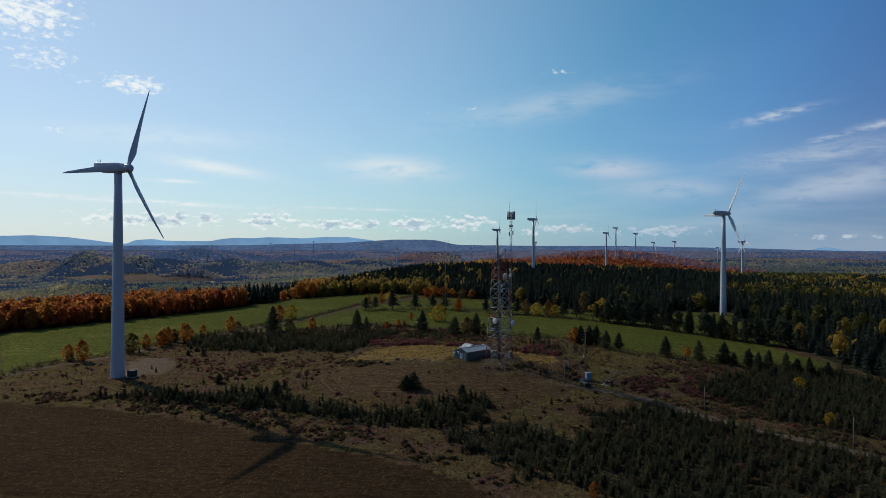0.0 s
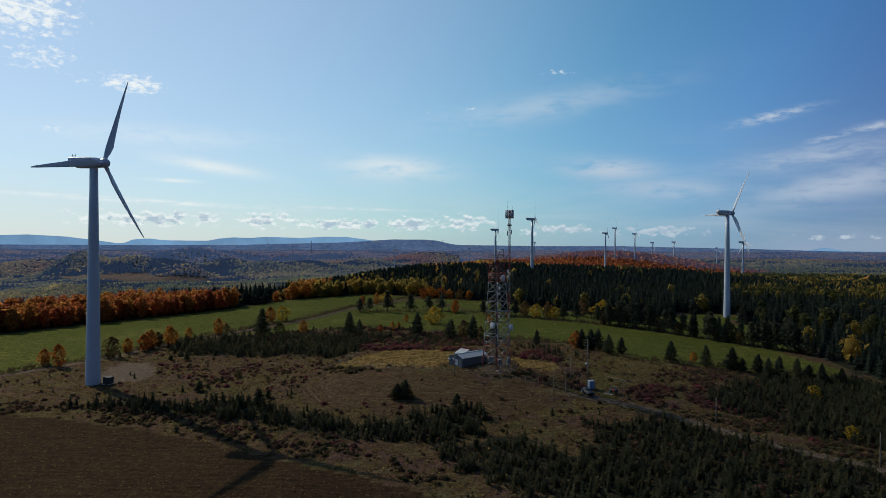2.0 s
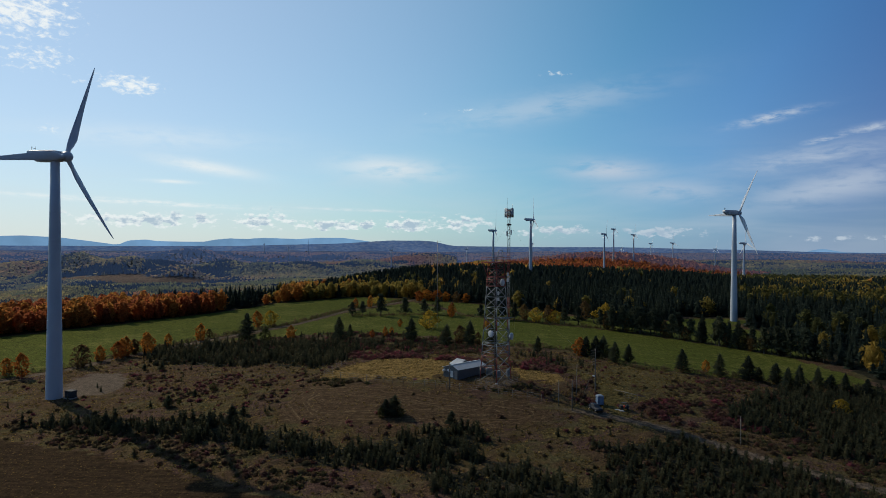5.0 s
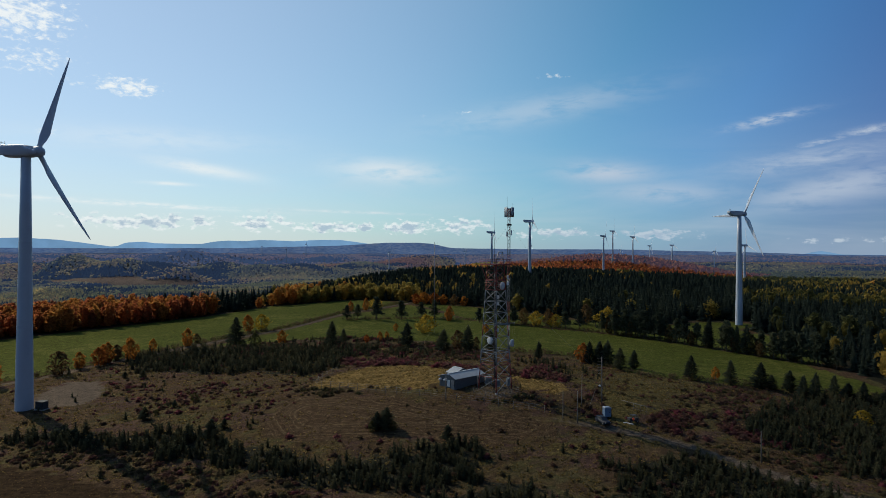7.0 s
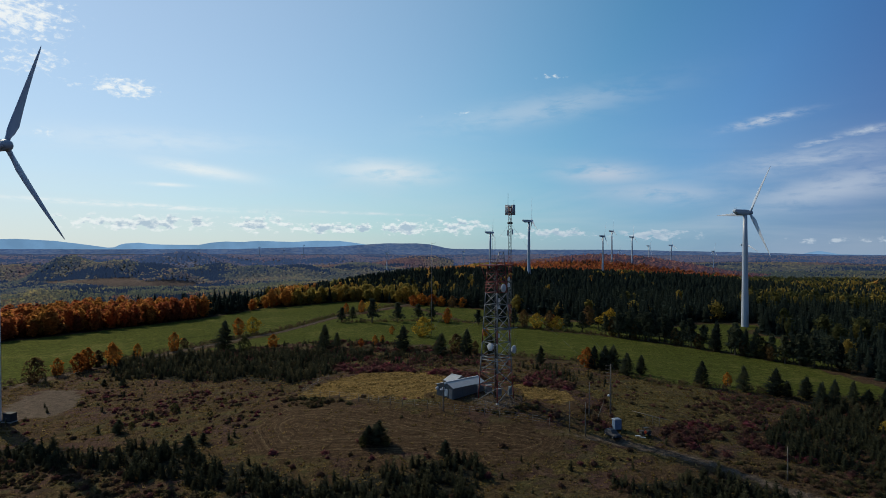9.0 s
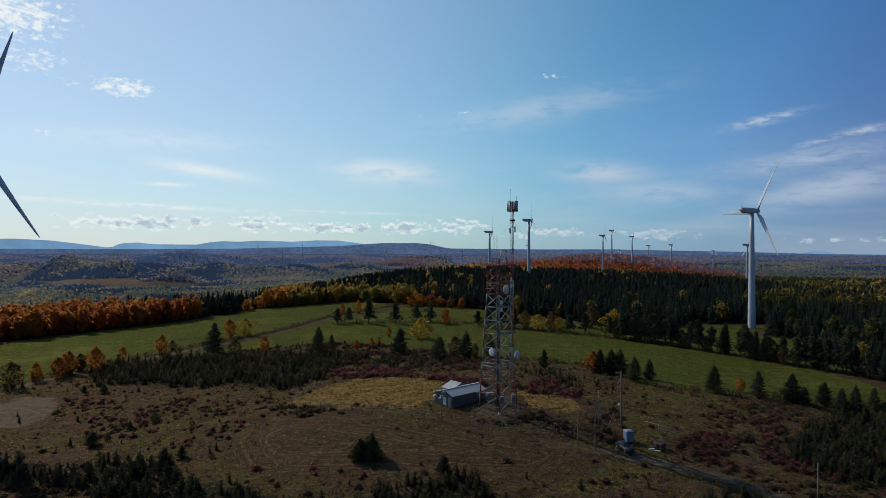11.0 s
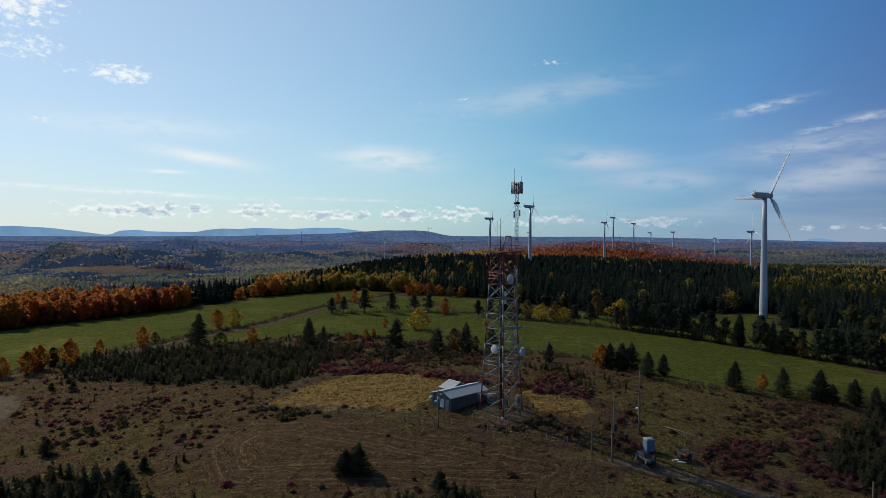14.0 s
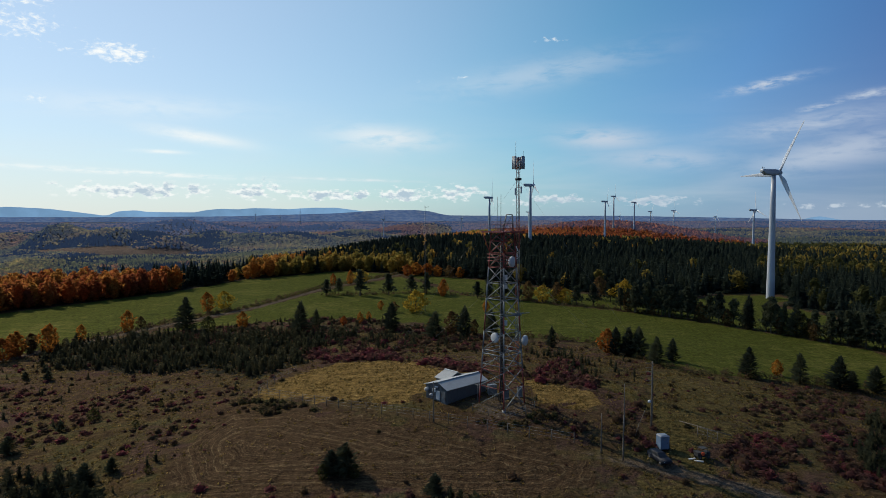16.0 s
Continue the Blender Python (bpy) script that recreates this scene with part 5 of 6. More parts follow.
def turbine_meshes():
    bm = bmesh.new()
    loft(bm, [circle(1.72 - 0.80 * max(0, z / 54) ** 1.05, z, 32) for z in (-8, 0, 6, 18, 30, 42, 54)])
    for z in (18.0, 36.0):
        r = 1.72 - 0.80 * (z / 54) ** 1.05
        loft(bm, [circle(r + 0.02, z - 0.1, 32), circle(r + 0.035, z, 32), circle(r + 0.02, z + 0.1, 32)])
    TURBINE["tower"] = mesh_from("tower", bm, TOWER_PAINT)
    bm = bmesh.new()
    loft(bm, [circle(2.25, -8, 24), circle(2.25, 0.12, 24), circle(2.15, 0.18, 24)])
    TURBINE["foundation"] = mesh_from("foundation", bm, CONCRETE, False)
    bm = bmesh.new()
    box(bm, (0.12, 0.9, 2.0), (1.70, 0, 1.35), 0.04)
    TURBINE["door"] = mesh_from("door", bm, DULL_STEEL, False)
    # nacelle: rounded box along x, deeper in the middle, with a raised tail
    bm = bmesh.new()
    rings = []
    for x, wide, low, high in ((-6.3, 0.9, 0.35, 1.15), (-6.1, 1.15, 0.05, 1.45), (-4.8, 1.25, -0.75, 1.5), (-4.2, 1.3, -1.15, 1.5), (0.0, 1.35, -1.25, 1.45), (1.4, 1.2, -1.1, 1.25), (2.1, 0.95, -0.85, 0.95)):
        ring = []
        for k in range(20):
            a = 2 * math.pi * k / 20
            c, s = math.cos(a), math.sin(a)
            e = 0.45
            py = wide * math.copysign(abs(c) ** e, c)
            pz = (low + high) / 2 + (high - low) / 2 * math.copysign(abs(s) ** e, s)
            ring.append((x, py, pz))
        rings.append(ring)
    loft(bm, rings)
    TURBINE["nacelle"] = mesh_from("nacelle", bm, TOWER_PAINT)
    bm = bmesh.new()
    bar(bm, (-5.4, 0.5, 1.4), (-5.4, 0.5, 2.5), 0.05)
    bar(bm, (-5.4, -0.5, 1.4), (-5.4, -0.5, 2.3), 0.05)
    bar(bm, (-5.4, -0.6, 2.0), (-5.4, 0.6, 2.0), 0.04)
    TURBINE["wind_vane"] = mesh_from("wind_vane", bm, DARK_METAL)
    bm = bmesh.new()
    loft(bm, [circle(r, x, 24, "x") for x, r in ((2.0, 0.95), (2.3, 1.15), (3.2, 1.15), (3.7, 0.95), (4.05, 0.55), (4.2, 0.1))])
    TURBINE["hub"] = mesh_from("hub", bm, TOWER_PAINT)
    # blade along +z from the hub's axis
    bm = bmesh.new()
    rings = []
    for r, chord, thick, twist, lead in ((0.8, 1.0, 1.0, 0, 0.5), (1.8, 1.05, 0.95, 5, 0.5), (3.2, 1.75, 0.62, 16, 0.40), (5.0, 2.15, 0.42, 13, 0.33), (8.0, 1.85, 0.30, 9, 0.32), (12.0, 1.45, 0.21, 5, 0.32), (16.0, 1.08, 0.14, 3, 0.32), (20.0, 0.72, 0.09, 1.5, 0.33), (22.8, 0.44, 0.055, 0.5, 0.34), (23.8, 0.22, 0.03, 0, 0.4), (24.1, 0.05, 0.01, 0, 0.5)):
        tw = radians(twist)
        ring = []
        for k in range(14):
            a = 2 * math.pi * k / 14
            c = math.cos(a)
            along = (0.5 - 0.5 * c - lead) * chord
            fat = thick * 0.5 * math.sin(a) * (1.0 if r < 2 else 1.0 - 0.45 * (0.5 - 0.5 * c) ** 1.5)
            ring.append((fat * math.cos(tw) + along * math.sin(tw) + 0.0012 * r * r, along * math.cos(tw) - fat * math.sin(tw), r))
        rings.append(ring)
    loft(bm, rings)
    TURBINE["blade"] = mesh_from("blade", bm, BLADE_PAINT)


def wind_turbine(x, y, base, phase, turn=0.0, label="tall white three-bladed wind turbine on the hilltop"):
    root = thing("wind_turbine", x, y, base, 0, label, "wind turbine", "turbines of the wind farm")
    shared("tower", TURBINE["tower"], root)
    shared("foundation", TURBINE["foundation"], root, None, "round concrete foundation")
    shared("door", TURBINE["door"], root, pose(0, 0, 0.3, 0, 0, 150))
    head = pose(0, 0, 55.2, 0, 0, turn)
    nacelle = shared("nacelle", TURBINE["nacelle"], root, head)
    shared("wind_vane", TURBINE["wind_vane"], nacelle)
    shared("hub", TURBINE["hub"], root, head)
    for k in range(3):
        shared("blade", TURBINE["blade"], root, head @ Matrix.Translation((2.75, 0, 0)) @ Matrix.Rotation(radians(phase + 120 * k), 4, "X"))


turbine_meshes()
for tx, ty, tz, phase in TURBINES:
    wind_turbine(tx, ty, tz, phase, -5.0 if tx < 0 else 15.0 if ty < 400 else 4.0)
woods()
thickets()
brush()
tufts()
for group, rows in TREE_ROWS.items():
    for kind, x, y, height in rows:
        low_row = group == "orange trees of the far row" and height > 7
        tree(kind, x, y, height * (0.72 if low_row else 1.0), group, 1.5 if low_row else 1.3 if kind == "y" else 1.0)


# ---- hedge along the upper hayfield, and dark brush at the field edges ----
def along(line, step):
    out = []
    for (ax, ay), (bx, by) in zip(line, line[1:]):
        n = max(1, int(math.hypot(bx - ax, by - ay) / step))
        out += [(ax + (bx - ax) * k / n, ay + (by - ay) * k / n) for k in range(n)]
    return out


for x, y in along(HEDGE, 1.35):
    if x > 81.5 and random.random() < 0.3:
        continue
    kind = random.choice("ppppppbp" if x < 81.5 else "ppppspbpob")
    tree(kind, x + random.uniform(-1.2, 1.2), y + random.uniform(-1.5, 1.5), random.uniform(8.0, 11.5) if kind in "ps" else random.uniform(4.0, 7.0), "trees of the upper hedge", 0.78)


def hedge_brush():
    rng = np.random.default_rng(17)
    shapes = [leafy(rng, 40, 0.18, 0.7, 0.0, 0.35, 6) for _ in range(4)]
    lines = {"dark brushy hedge along the farm lane": [(x - 1.5, y + 2.5) for x, y in LANE], "dark brushy hedge below the hayfield": GREEN_B[3:10], "dark brushy hedge across the hayfields": HEDGE[::-1] + [(44, 291), (30, 305), (8, 317)], "dark brushy hedge under the far trees": [(8, 317), (-10, 322), (-30, 318), (-52, 312)]}
    for label, line in lines.items():
        rows = []
        for x, y in along(line, 0.8):
            for _ in range(2):
                rows.append((x + rng.normal(0, 0.9), y + rng.normal(0, 0.9), rng.uniform(0.6, 1.7), rng.uniform(0.9, 1.4), rng.uniform(0.0, 0.55), rng.integers(0, 4)))
        tagged(sown("hedge_brush", shapes, rows, BRUSH), label, "hedge", "brushy hedges", "stuff")


hedge_brush()


# ---- lattice tower with platform and dishes ----
def single(name, parent, material, label, *pieces):
    """One part made of bars (start, end, radius)."""
    bm = bmesh.new()
    for a, b, r in pieces:
        bar(bm, a, b, r)
    return part(name, bm, material, parent, label)


def dish(parent, centre, direction, radius, label="white microwave dish with a flat round cover"):
    bm = bmesh.new()
    loft(bm, [circle(r, z, 24) for z, r in ((-0.5, 0.22 * radius), (-0.42, 0.6 * radius), (-0.28, 0.9 * radius), (-0.15, radius), (0.16, radius), (0.18, 0.96 * radius), (0.20, 0.9 * radius))])
    m = Vector(direction).to_track_quat("Z", "Y").to_matrix().to_4x4()
    made = part("dish", bm, DISH_WHITE, parent, label)
    made.matrix_basis = Matrix.Translation(centre) @ m
    bm = bmesh.new()
    bar(bm, (0, 0, -0.5), (0, 0, -1.0), 0.08)
    bar(bm, (0, -0.4, -0.9), (0, 0.4, -0.9), 0.05)
    part("bracket", bm, DULL_STEEL, made)


def lattice_tower():
    x0, y0, top, foot, head = 9.85, 156.6, 26.6, 3.5, 1.75
    base = 5.15
    root = thing("lattice_tower", x0, y0, base, 0, "red and white steel lattice tower with work platform and dishes", "lattice tower")

    def corner(k, z):
        r = foot + (head - foot) * z / top
        a = radians(-90 + 90 * k)
        return Vector((r * math.cos(a), r * math.sin(a), z))

    levels = [0.0, 3.0, 5.6, 8.6, 11.4, 14.0, 16.4, 18.8, 21.2, 23.4, 25.2, top]
    paint = lambda z: RED_STEEL if z < 6.5 or z > 21 or 11.4 < z < 14 else WHITE_STEEL  # noqa: E731
    for k in range(4):
        single("footing", root, CONCRETE, "", (corner(k, -1.0), corner(k, 0.12), 0.28))
        for low, high in zip(levels, levels[1:]):
            mid = (low + high) / 2
            single("leg", root, paint(mid), "", (corner(k, low), corner(k, high), 0.12))
            single("girt", root, paint(high), "", (corner(k, high), corner((k + 1) % 4, high), 0.065))
            single("brace", root, WHITE_STEEL if mid < 21 else RED_STEEL, "pale diagonal brace" if mid < 21 else "", (corner(k, low), corner((k + 1) % 4, high), 0.075))
            if mid > 18:
                single("brace", root, DULL_STEEL, "", (corner((k + 1) % 4, low), corner(k, high), 0.035))
        z = 22.2
        single("walkway_beam", root, RED_STEEL, "", *[(corner(k, z) * 1.12 + Vector((0, 0, h)), corner((k + 1) % 4, z) * 1.12 + Vector((0, 0, h)), 0.05) for h in (-22.2 * 0.12, 1.0 - 22.2 * 0.12, 0.5 - 22.2 * 0.12)])
        z = 8.0
        single("ring_beam", root, WHITE_STEEL, "", (corner(k, z), corner((k + 1) % 4, z), 0.08), (corner(k, z - 1.6), corner((k + 1) % 4, z - 1.6), 0.055))
    single("cable_ladder", root, DULL_STEEL, "grey cable ladder", *[((dx, 0.3, 0), (dx, 0.3, top), 0.05) for dx in (-0.25, 0.25)], *[((-0.25, 0.3, 0.5 * n), (0.25, 0.3, 0.5 * n), 0.025) for n in range(1, 53)])
    single("cable_run", root, DARK_METAL, "bundle of dark cables", ((0.1, 0.42, 0), (0.1, 0.42, top), 0.11), ((-0.12, 0.42, 0), (-0.12, 0.42, top - 2), 0.08))
    # platform
    bm = bmesh.new()
    h = 2.35
    for n in range(14):
        t = -h + (n + 0.5) * 2 * h / 14
        box(bm, (2 * h, 2 * h / 14 - 0.06, 0.05), (0, t, top + 0.08))
    for s in (-h, h):
        box(bm, (0.1, 2 * h, 0.22), (s, 0, top))
        box(bm, (2 * h, 0.1, 0.22), (0, s, top))
    deck = part("platform", bm, RED_STEEL, root, "red steel grating platform", False)
    deck.matrix_basis = pose(0, 0, 0, 0, 0, 42)
    rail = []
    for k in range(4):
        a, b = [(-h, -h), (h, -h), (h, h), (-h, h)][k], [(h, -h), (h, h), (-h, h), (-h, -h)][k]
        for z in (0.55, 1.05):
            rail.append(((*a, top + z), (*b, top + z), 0.03))
        for t in (0, 0.33, 0.67):
            p = (a[0] + (b[0] - a[0]) * t, a[1] + (b[1] - a[1]) * t)
            rail.append(((*p, top), (*p, top + 1.05), 0.03))
    railing = single("railing", deck, RED_STEEL, "", *rail)
    for k in range(4):
        a = radians(-90 + 90 * k)
        single("knee_brace", root, RED_STEEL, "", (corner(k, top - 3.2), (3.1 * math.cos(a), 3.1 * math.sin(a), top), 0.07))
    single("antenna_frame", root, DULL_STEEL, "grey steel antenna frame", *[((x, y, top), (x * 0.55 + 0.55, y * 0.6, top + 2.6), 0.07) for x in (0.0, 1.6) for y in (-0.6, 0.6)], ((0.55, -0.36, top + 2.6), (1.43, -0.36, top + 2.6), 0.08),
           ((0.55, 0.36, top + 2.6), (1.43, 0.36, top + 2.6), 0.08), ((0.0, -0.6, top), (1.43, -0.36, top + 2.6), 0.05), ((-0.6, -0.5, top), (0.5, -0.4, top + 1.8), 0.05), ((0.2, -0.5, top + 1.3), (1.5, -0.5, top + 1.3), 0.06))
    single("whip_antenna", root, DARK_METAL, "thin dark whip antenna", ((-0.35, -0.8, top), (-0.35, -0.8, top + 2.2), 0.06), ((-0.35, -0.8, top + 2.2), (-0.35, -0.8, top + 5.6), 0.03))
    single("whip_antenna", root, WHITE_STEEL, "thin pale whip antenna", ((-0.8, 0.4, top), (-0.8, 0.4, top + 5.3), 0.03))
    dish(root, (1.35, -1.0, 22.1), (0.85, -0.5, 0.0), 0.8)
    dish(root, (3.55, 0.1, 9.9), (0.9, -0.45, 0.0), 0.8)
    dish(root, (-1.2, -1.4, 10.6), (-0.75, -0.65, 0.0), 0.75)
    single("dish_arm", root, WHITE_STEEL, "", ((1.6, 0, 9.9), (3.2, 0.1, 9.9), 0.07), ((2.6, 0, 8.6), (3.2, 0.1, 9.9), 0.05))
    single("outrigger", root, WHITE_STEEL, "pale horizontal outrigger arm", ((-0.6, -2.6, 14.0), (2.9, -0.7, 14.0), 0.09), ((-0.6, -2.4, 14.25), (3.2, -0.4, 14.25), 0.07), ((1.2, -1.6, 14.1), (4.2, 0.2, 14.2), 0.06))
    for z in (12.6, 18.3, 19.6):
        bm = bmesh.new()
        box(bm, (0.45, 0.3, 0.8), (0.55, 0.1, z), 0.04)
        part("radio_box", bm, DISH_WHITE, root, "small pale radio box", False)


lattice_tower()


# ---- slender guyed mast behind it ----
def slender_mast():
    x0, y0 = 14.6, 178.5
    base = ground(x0, y0)
    tall = 45.2 - base
    root = thing("guyed_mast", x0, y0, base - 0.1, 0, "slender red and white guyed mast with panel antennas", "antenna mast")
    tips = [(0.36 * math.cos(radians(-90 + 120 * k)), 0.36 * math.sin(radians(-90 + 120 * k))) for k in range(3)]
    band = tall / 7
    for n in range(7):
        paint = WHITE_STEEL if n % 2 else RED_STEEL
        pieces = [((*p, n * band), (*p, (n + 1) * band), 0.05) for p in tips]
        steps = 7
        for s in range(steps):
            z, w = n * band + s * band / steps, n * band + (s + 1) * band / steps
            for k in range(3):
                a, b = (tips[k], tips[(k + 1) % 3]) if s % 2 else (tips[(k + 1) % 3], tips[k])
                pieces.append(((*a, z), (*b, w), 0.028))
        single("mast_section", root, paint, "", *pieces)
    top = tall
    single("collar", root, DARK_METAL, "", ((0, 0, top - 4.2), (0, 0, top - 3.8), 0.62))
    for k in range(3):
        a = radians(-32 + 120 * k)
        for d in (-0.42, 0.0, 0.42):
            c = (0.95 * math.cos(a) - d * math.sin(a), 0.95 * math.sin(a) + d * math.cos(a))
            bm = bmesh.new()
            box(bm, (0.24, 0.36, 2.4), (0, 0, 0), 0.05)
            made = part("panel_antenna", bm, ANTENNA_GREY, root, "blue-grey panel antenna")
            made.matrix_basis = pose(c[0], c[1], top - 0.9, 0, 0, math.degrees(a))
            single("strut", root, DULL_STEEL, "", ((0, 0, top - 1.5), (c[0], c[1], top - 1.5), 0.04), ((0, 0, top - 0.2), (c[0], c[1], top - 0.2), 0.04))
    single("lightning_rod", root, WHITE_STEEL, "", ((-0.5, 0, top - 1), (-0.5, 0, top + 3.0), 0.035), ((0.9, 0, top), (0.9, 0, top + 1.4), 0.03))
    for z, s in ((top - 6.0, 1), (top - 6.3, -1)):
        bm = bmesh.new()
        box(bm, (0.3, 0.3, 1.3), (0.55 * s, -0.2, z), 0.05)
        part("radio_unit", bm, DISH_WHITE, root, "small pale radio unit", False)
    for z in (top - 17, top - 18.5):
        bm = bmesh.new()
        box(bm, (0.5, 0.35, 0.9), (-0.3, -0.45, z), 0.05)
        part("radio_unit", bm, DISH_WHITE, root, "small pale radio unit", False)
    for k, a in enumerate((188, 352, 80)):
        for z, far in ((top - 3.9, 27), (top * 0.5, 24)):
            x, y = far * math.cos(radians(a)), far * math.sin(radians(a))
            single("guy_wire", root, DULL_STEEL, "", ((0, 0, z), (x, y, ground(x0 + x, y0 + y) - base), 0.011))


slender_mast()

# thin measuring mast in the hayfield
mx, my = -7.1, 273.0
met = thing("measuring_mast", mx, my, None, 0, "thin tall measuring mast standing in the hayfield", "mast")
single("tube", met, DULL_STEEL, "", ((0, 0, -0.3), (0, 0, 37.0), 0.08))
for z in (20, 30, 36.5):
    single("boom", met, DARK_METAL, "", ((0, 0, z), (1.3, 0, z), 0.04), ((1.3, 0, z), (1.3, 0, z + 0.4), 0.04))


# ---- shed and equipment ----
def shed_block(root, length, width, wall, rise, ridge_at, overhang=0.25, offset=(0, 0)):
    """A gabled block: x along the ridge, y across. Wall shell, two roof sheets with ribs."""
    ox, oy = offset
    r = width * ridge_at
    bm = bmesh.new()
    ends = []
    for x in (0, length):
        ends.append([(ox + x, oy, -0.6), (ox + x, oy + width, -0.6), (ox + x, oy + width, wall), (ox + x, oy + r, wall + rise), (ox + x, oy, wall)])
    loft(bm, ends)
    body = part("wall", bm, SHEET_WALL, root, "grey-blue ribbed metal wall", False)
    ribs = bmesh.new()
    n = int(length / 0.3)
    for k in range(n):
        box(ribs, (0.05, 0.03, wall + 0.55), (ox + 0.15 + k * 0.3, oy - 0.012, wall / 2 - 0.3))
    m = int(width / 0.3)
    for k in range(m):
        y = 0.15 + k * 0.3
        hgt = wall + rise * (y / r if y < r else (width - y) / (width - r))
        box(ribs, (0.03, 0.05, hgt + 0.5), (ox - 0.012, oy + y, hgt / 2 - 0.3))
    part("wall_rib", ribs, SHEET_WALL, body, "", False)
    for low, high in (((oy - overhang, wall - overhang * rise / r), (oy + r, wall + rise)), ((oy + width + overhang, wall - overhang * rise / (width - r)), (oy + r, wall + rise))):
        bm = bmesh.new()
        a, b = ox - overhang, ox + length + overhang
        n = int((b - a) / 0.22)
        rings = []
        for y, z in (low, high):
            ring = []
            for k in range(n + 1):
                x = a + (b - a) * k / n
                ring.append((x, y, z + 0.04 + (0.03 if k % 2 else 0)))
            rings.append(ring)
        top = [[bm.verts.new(p) for p in ring] for ring in rings]
        under = [[bm.verts.new((p[0], p[1], p[2] - 0.06)) for p in ring] for ring in rings]
        for k in range(n):
            bm.faces.new((top[0][k], top[0][k + 1], top[1][k + 1], top[1][k]))
            bm.faces.new((under[0][k + 1], under[0][k], under[1][k], under[1][k + 1]))
        for row in (0, 1):
            for k in range(n):
                bm.faces.new((top[row][k], top[row][k + 1], under[row][k + 1], under[row][k]))
        for k in (0, n):
            bm.faces.new((top[0][k], top[1][k], under[1][k], under[0][k]))
        part("roof", bm, SHEET_ROOF, root, "pale corrugated metal roof sheet", False)
    bm = bmesh.new()
    box(bm, (length + 2 * overhang, 0.3, 0.06), (ox + length / 2, oy + r, wall + rise + 0.08), 0.02)
    part("ridge_cap", bm, DISH_WHITE, root, "", False)
    return body


SHED_TURN = 43.7
shed = thing("equipment_shed", 1.4, 156.0, 5.05, SHED_TURN, "low grey metal equipment shed with gabled roof", "shed")
body = shed_block(shed, 8.7, 4.9, 2.45, 0.82, 0.39)
for size, centre, mat, name, label in (((0.08, 0.95, 2.0), (-0.05, 0.75, 1.0), DULL_STEEL, "door", "dull grey steel door"), ((0.1, 0.9, 1.4), (-0.08, 2.0, 1.2), DISH_WHITE, "air_conditioner", "pale wall-mounted cooling unit"), ((0.35, 0.6, 0.5), (-0.2, 2.7, 1.9), DISH_WHITE, "vent_hood", "pale vent hood")):
    bm = bmesh.new()
    box(bm, size, centre, 0.03)
    unit = part(name, bm, mat, shed, label, False)
    if name == "door":
        bm = bmesh.new()
        box(bm, (0.06, 0.06, 0.18), (-0.12, 0.4, 1.0), 0.02)
        part("handle", bm, DARK_METAL, unit, "", False)
annex = thing("shed_annex", -0.46, 164.2, 5.0, SHED_TURN - 90, "small grey metal shed with a dark panelled gabled roof", "shed")
shed_block(annex, 2.6, 4.4, 2.35, 0.85, 0.5)
bm = bmesh.new()
loft(bm, [circle(r, x, 18, "x", 4.45, 1.7) for x, r in ((-0.6, 0.08), (-0.55, 0.22), (-0.4, 0.32), (0.05, 0.34))])
part("exhaust_hood", bm, DISH_WHITE, shed, "rounded white exhaust hood")


def cabinet(x, y, wide, deep, tall, turn, label):
    root = thing("equipment_cabinet", x, y, ground(x, y) - 0.05, turn, label, "cabinet", "cabinets under the tower")
    bm = bmesh.new()
    box(bm, (wide, deep, tall), (0, 0, 0.25 + tall / 2), 0.04)
    part("body", bm, WHITE_STEEL, root, "", False)
    bm = bmesh.new()
    box(bm, (wide + 0.1, deep + 0.1, 0.35), (0, 0, 0.1), 0.02)
    part("plinth", bm, CONCRETE, root, "", False)
    bm = bmesh.new()
    box(bm, (wide * 0.86, 0.05, tall * 0.86), (0, -deep / 2 - 0.01, 0.25 + tall / 2), 0.015)
    door = part("door", bm, WHITE_STEEL, root, "", False)
    bm = bmesh.new()
    box(bm, (0.05, 0.06, 0.2), (wide * 0.35, -deep / 2 - 0.05, 0.25 + tall / 2), 0.01)
    part("handle", bm, DARK_METAL, door, "", False)


cabinet(8.6, 160.6, 1.4, 0.9, 1.4, 20, "pale grey equipment cabinet beside the tower")
cabinet(10.6, 158.6, 0.9, 0.7, 1.2, 20, "small grey equipment cabinet beside the tower")
cabinet(12.9, 159.4, 0.7, 0.6, 1.5, 20, "narrow grey equipment cabinet beside the tower")
bridge = thing("cable_bridge", 9.2, 158.8, None, 26, "pale steel cable bridge from shed to tower", "cable bridge")
single("tray", bridge, WHITE_STEEL, "", *[((-3.6, dy, 2.5), (1.6, dy, 2.5), 0.05) for dy in (-0.3, 0.3)], *[((-3.6 + 0.5 * k, -0.3, 2.5), (-3.6 + 0.5 * k, 0.3, 2.5), 0.03) for k in range(11)])
for dx in (-3.2, -0.6, 1.4):
    single("post", bridge, WHITE_STEEL, "", ((dx, -0.3, -0.3), (dx, -0.3, 2.5), 0.05), ((dx, 0.3, -0.3), (dx, 0.3, 2.5), 0.05))


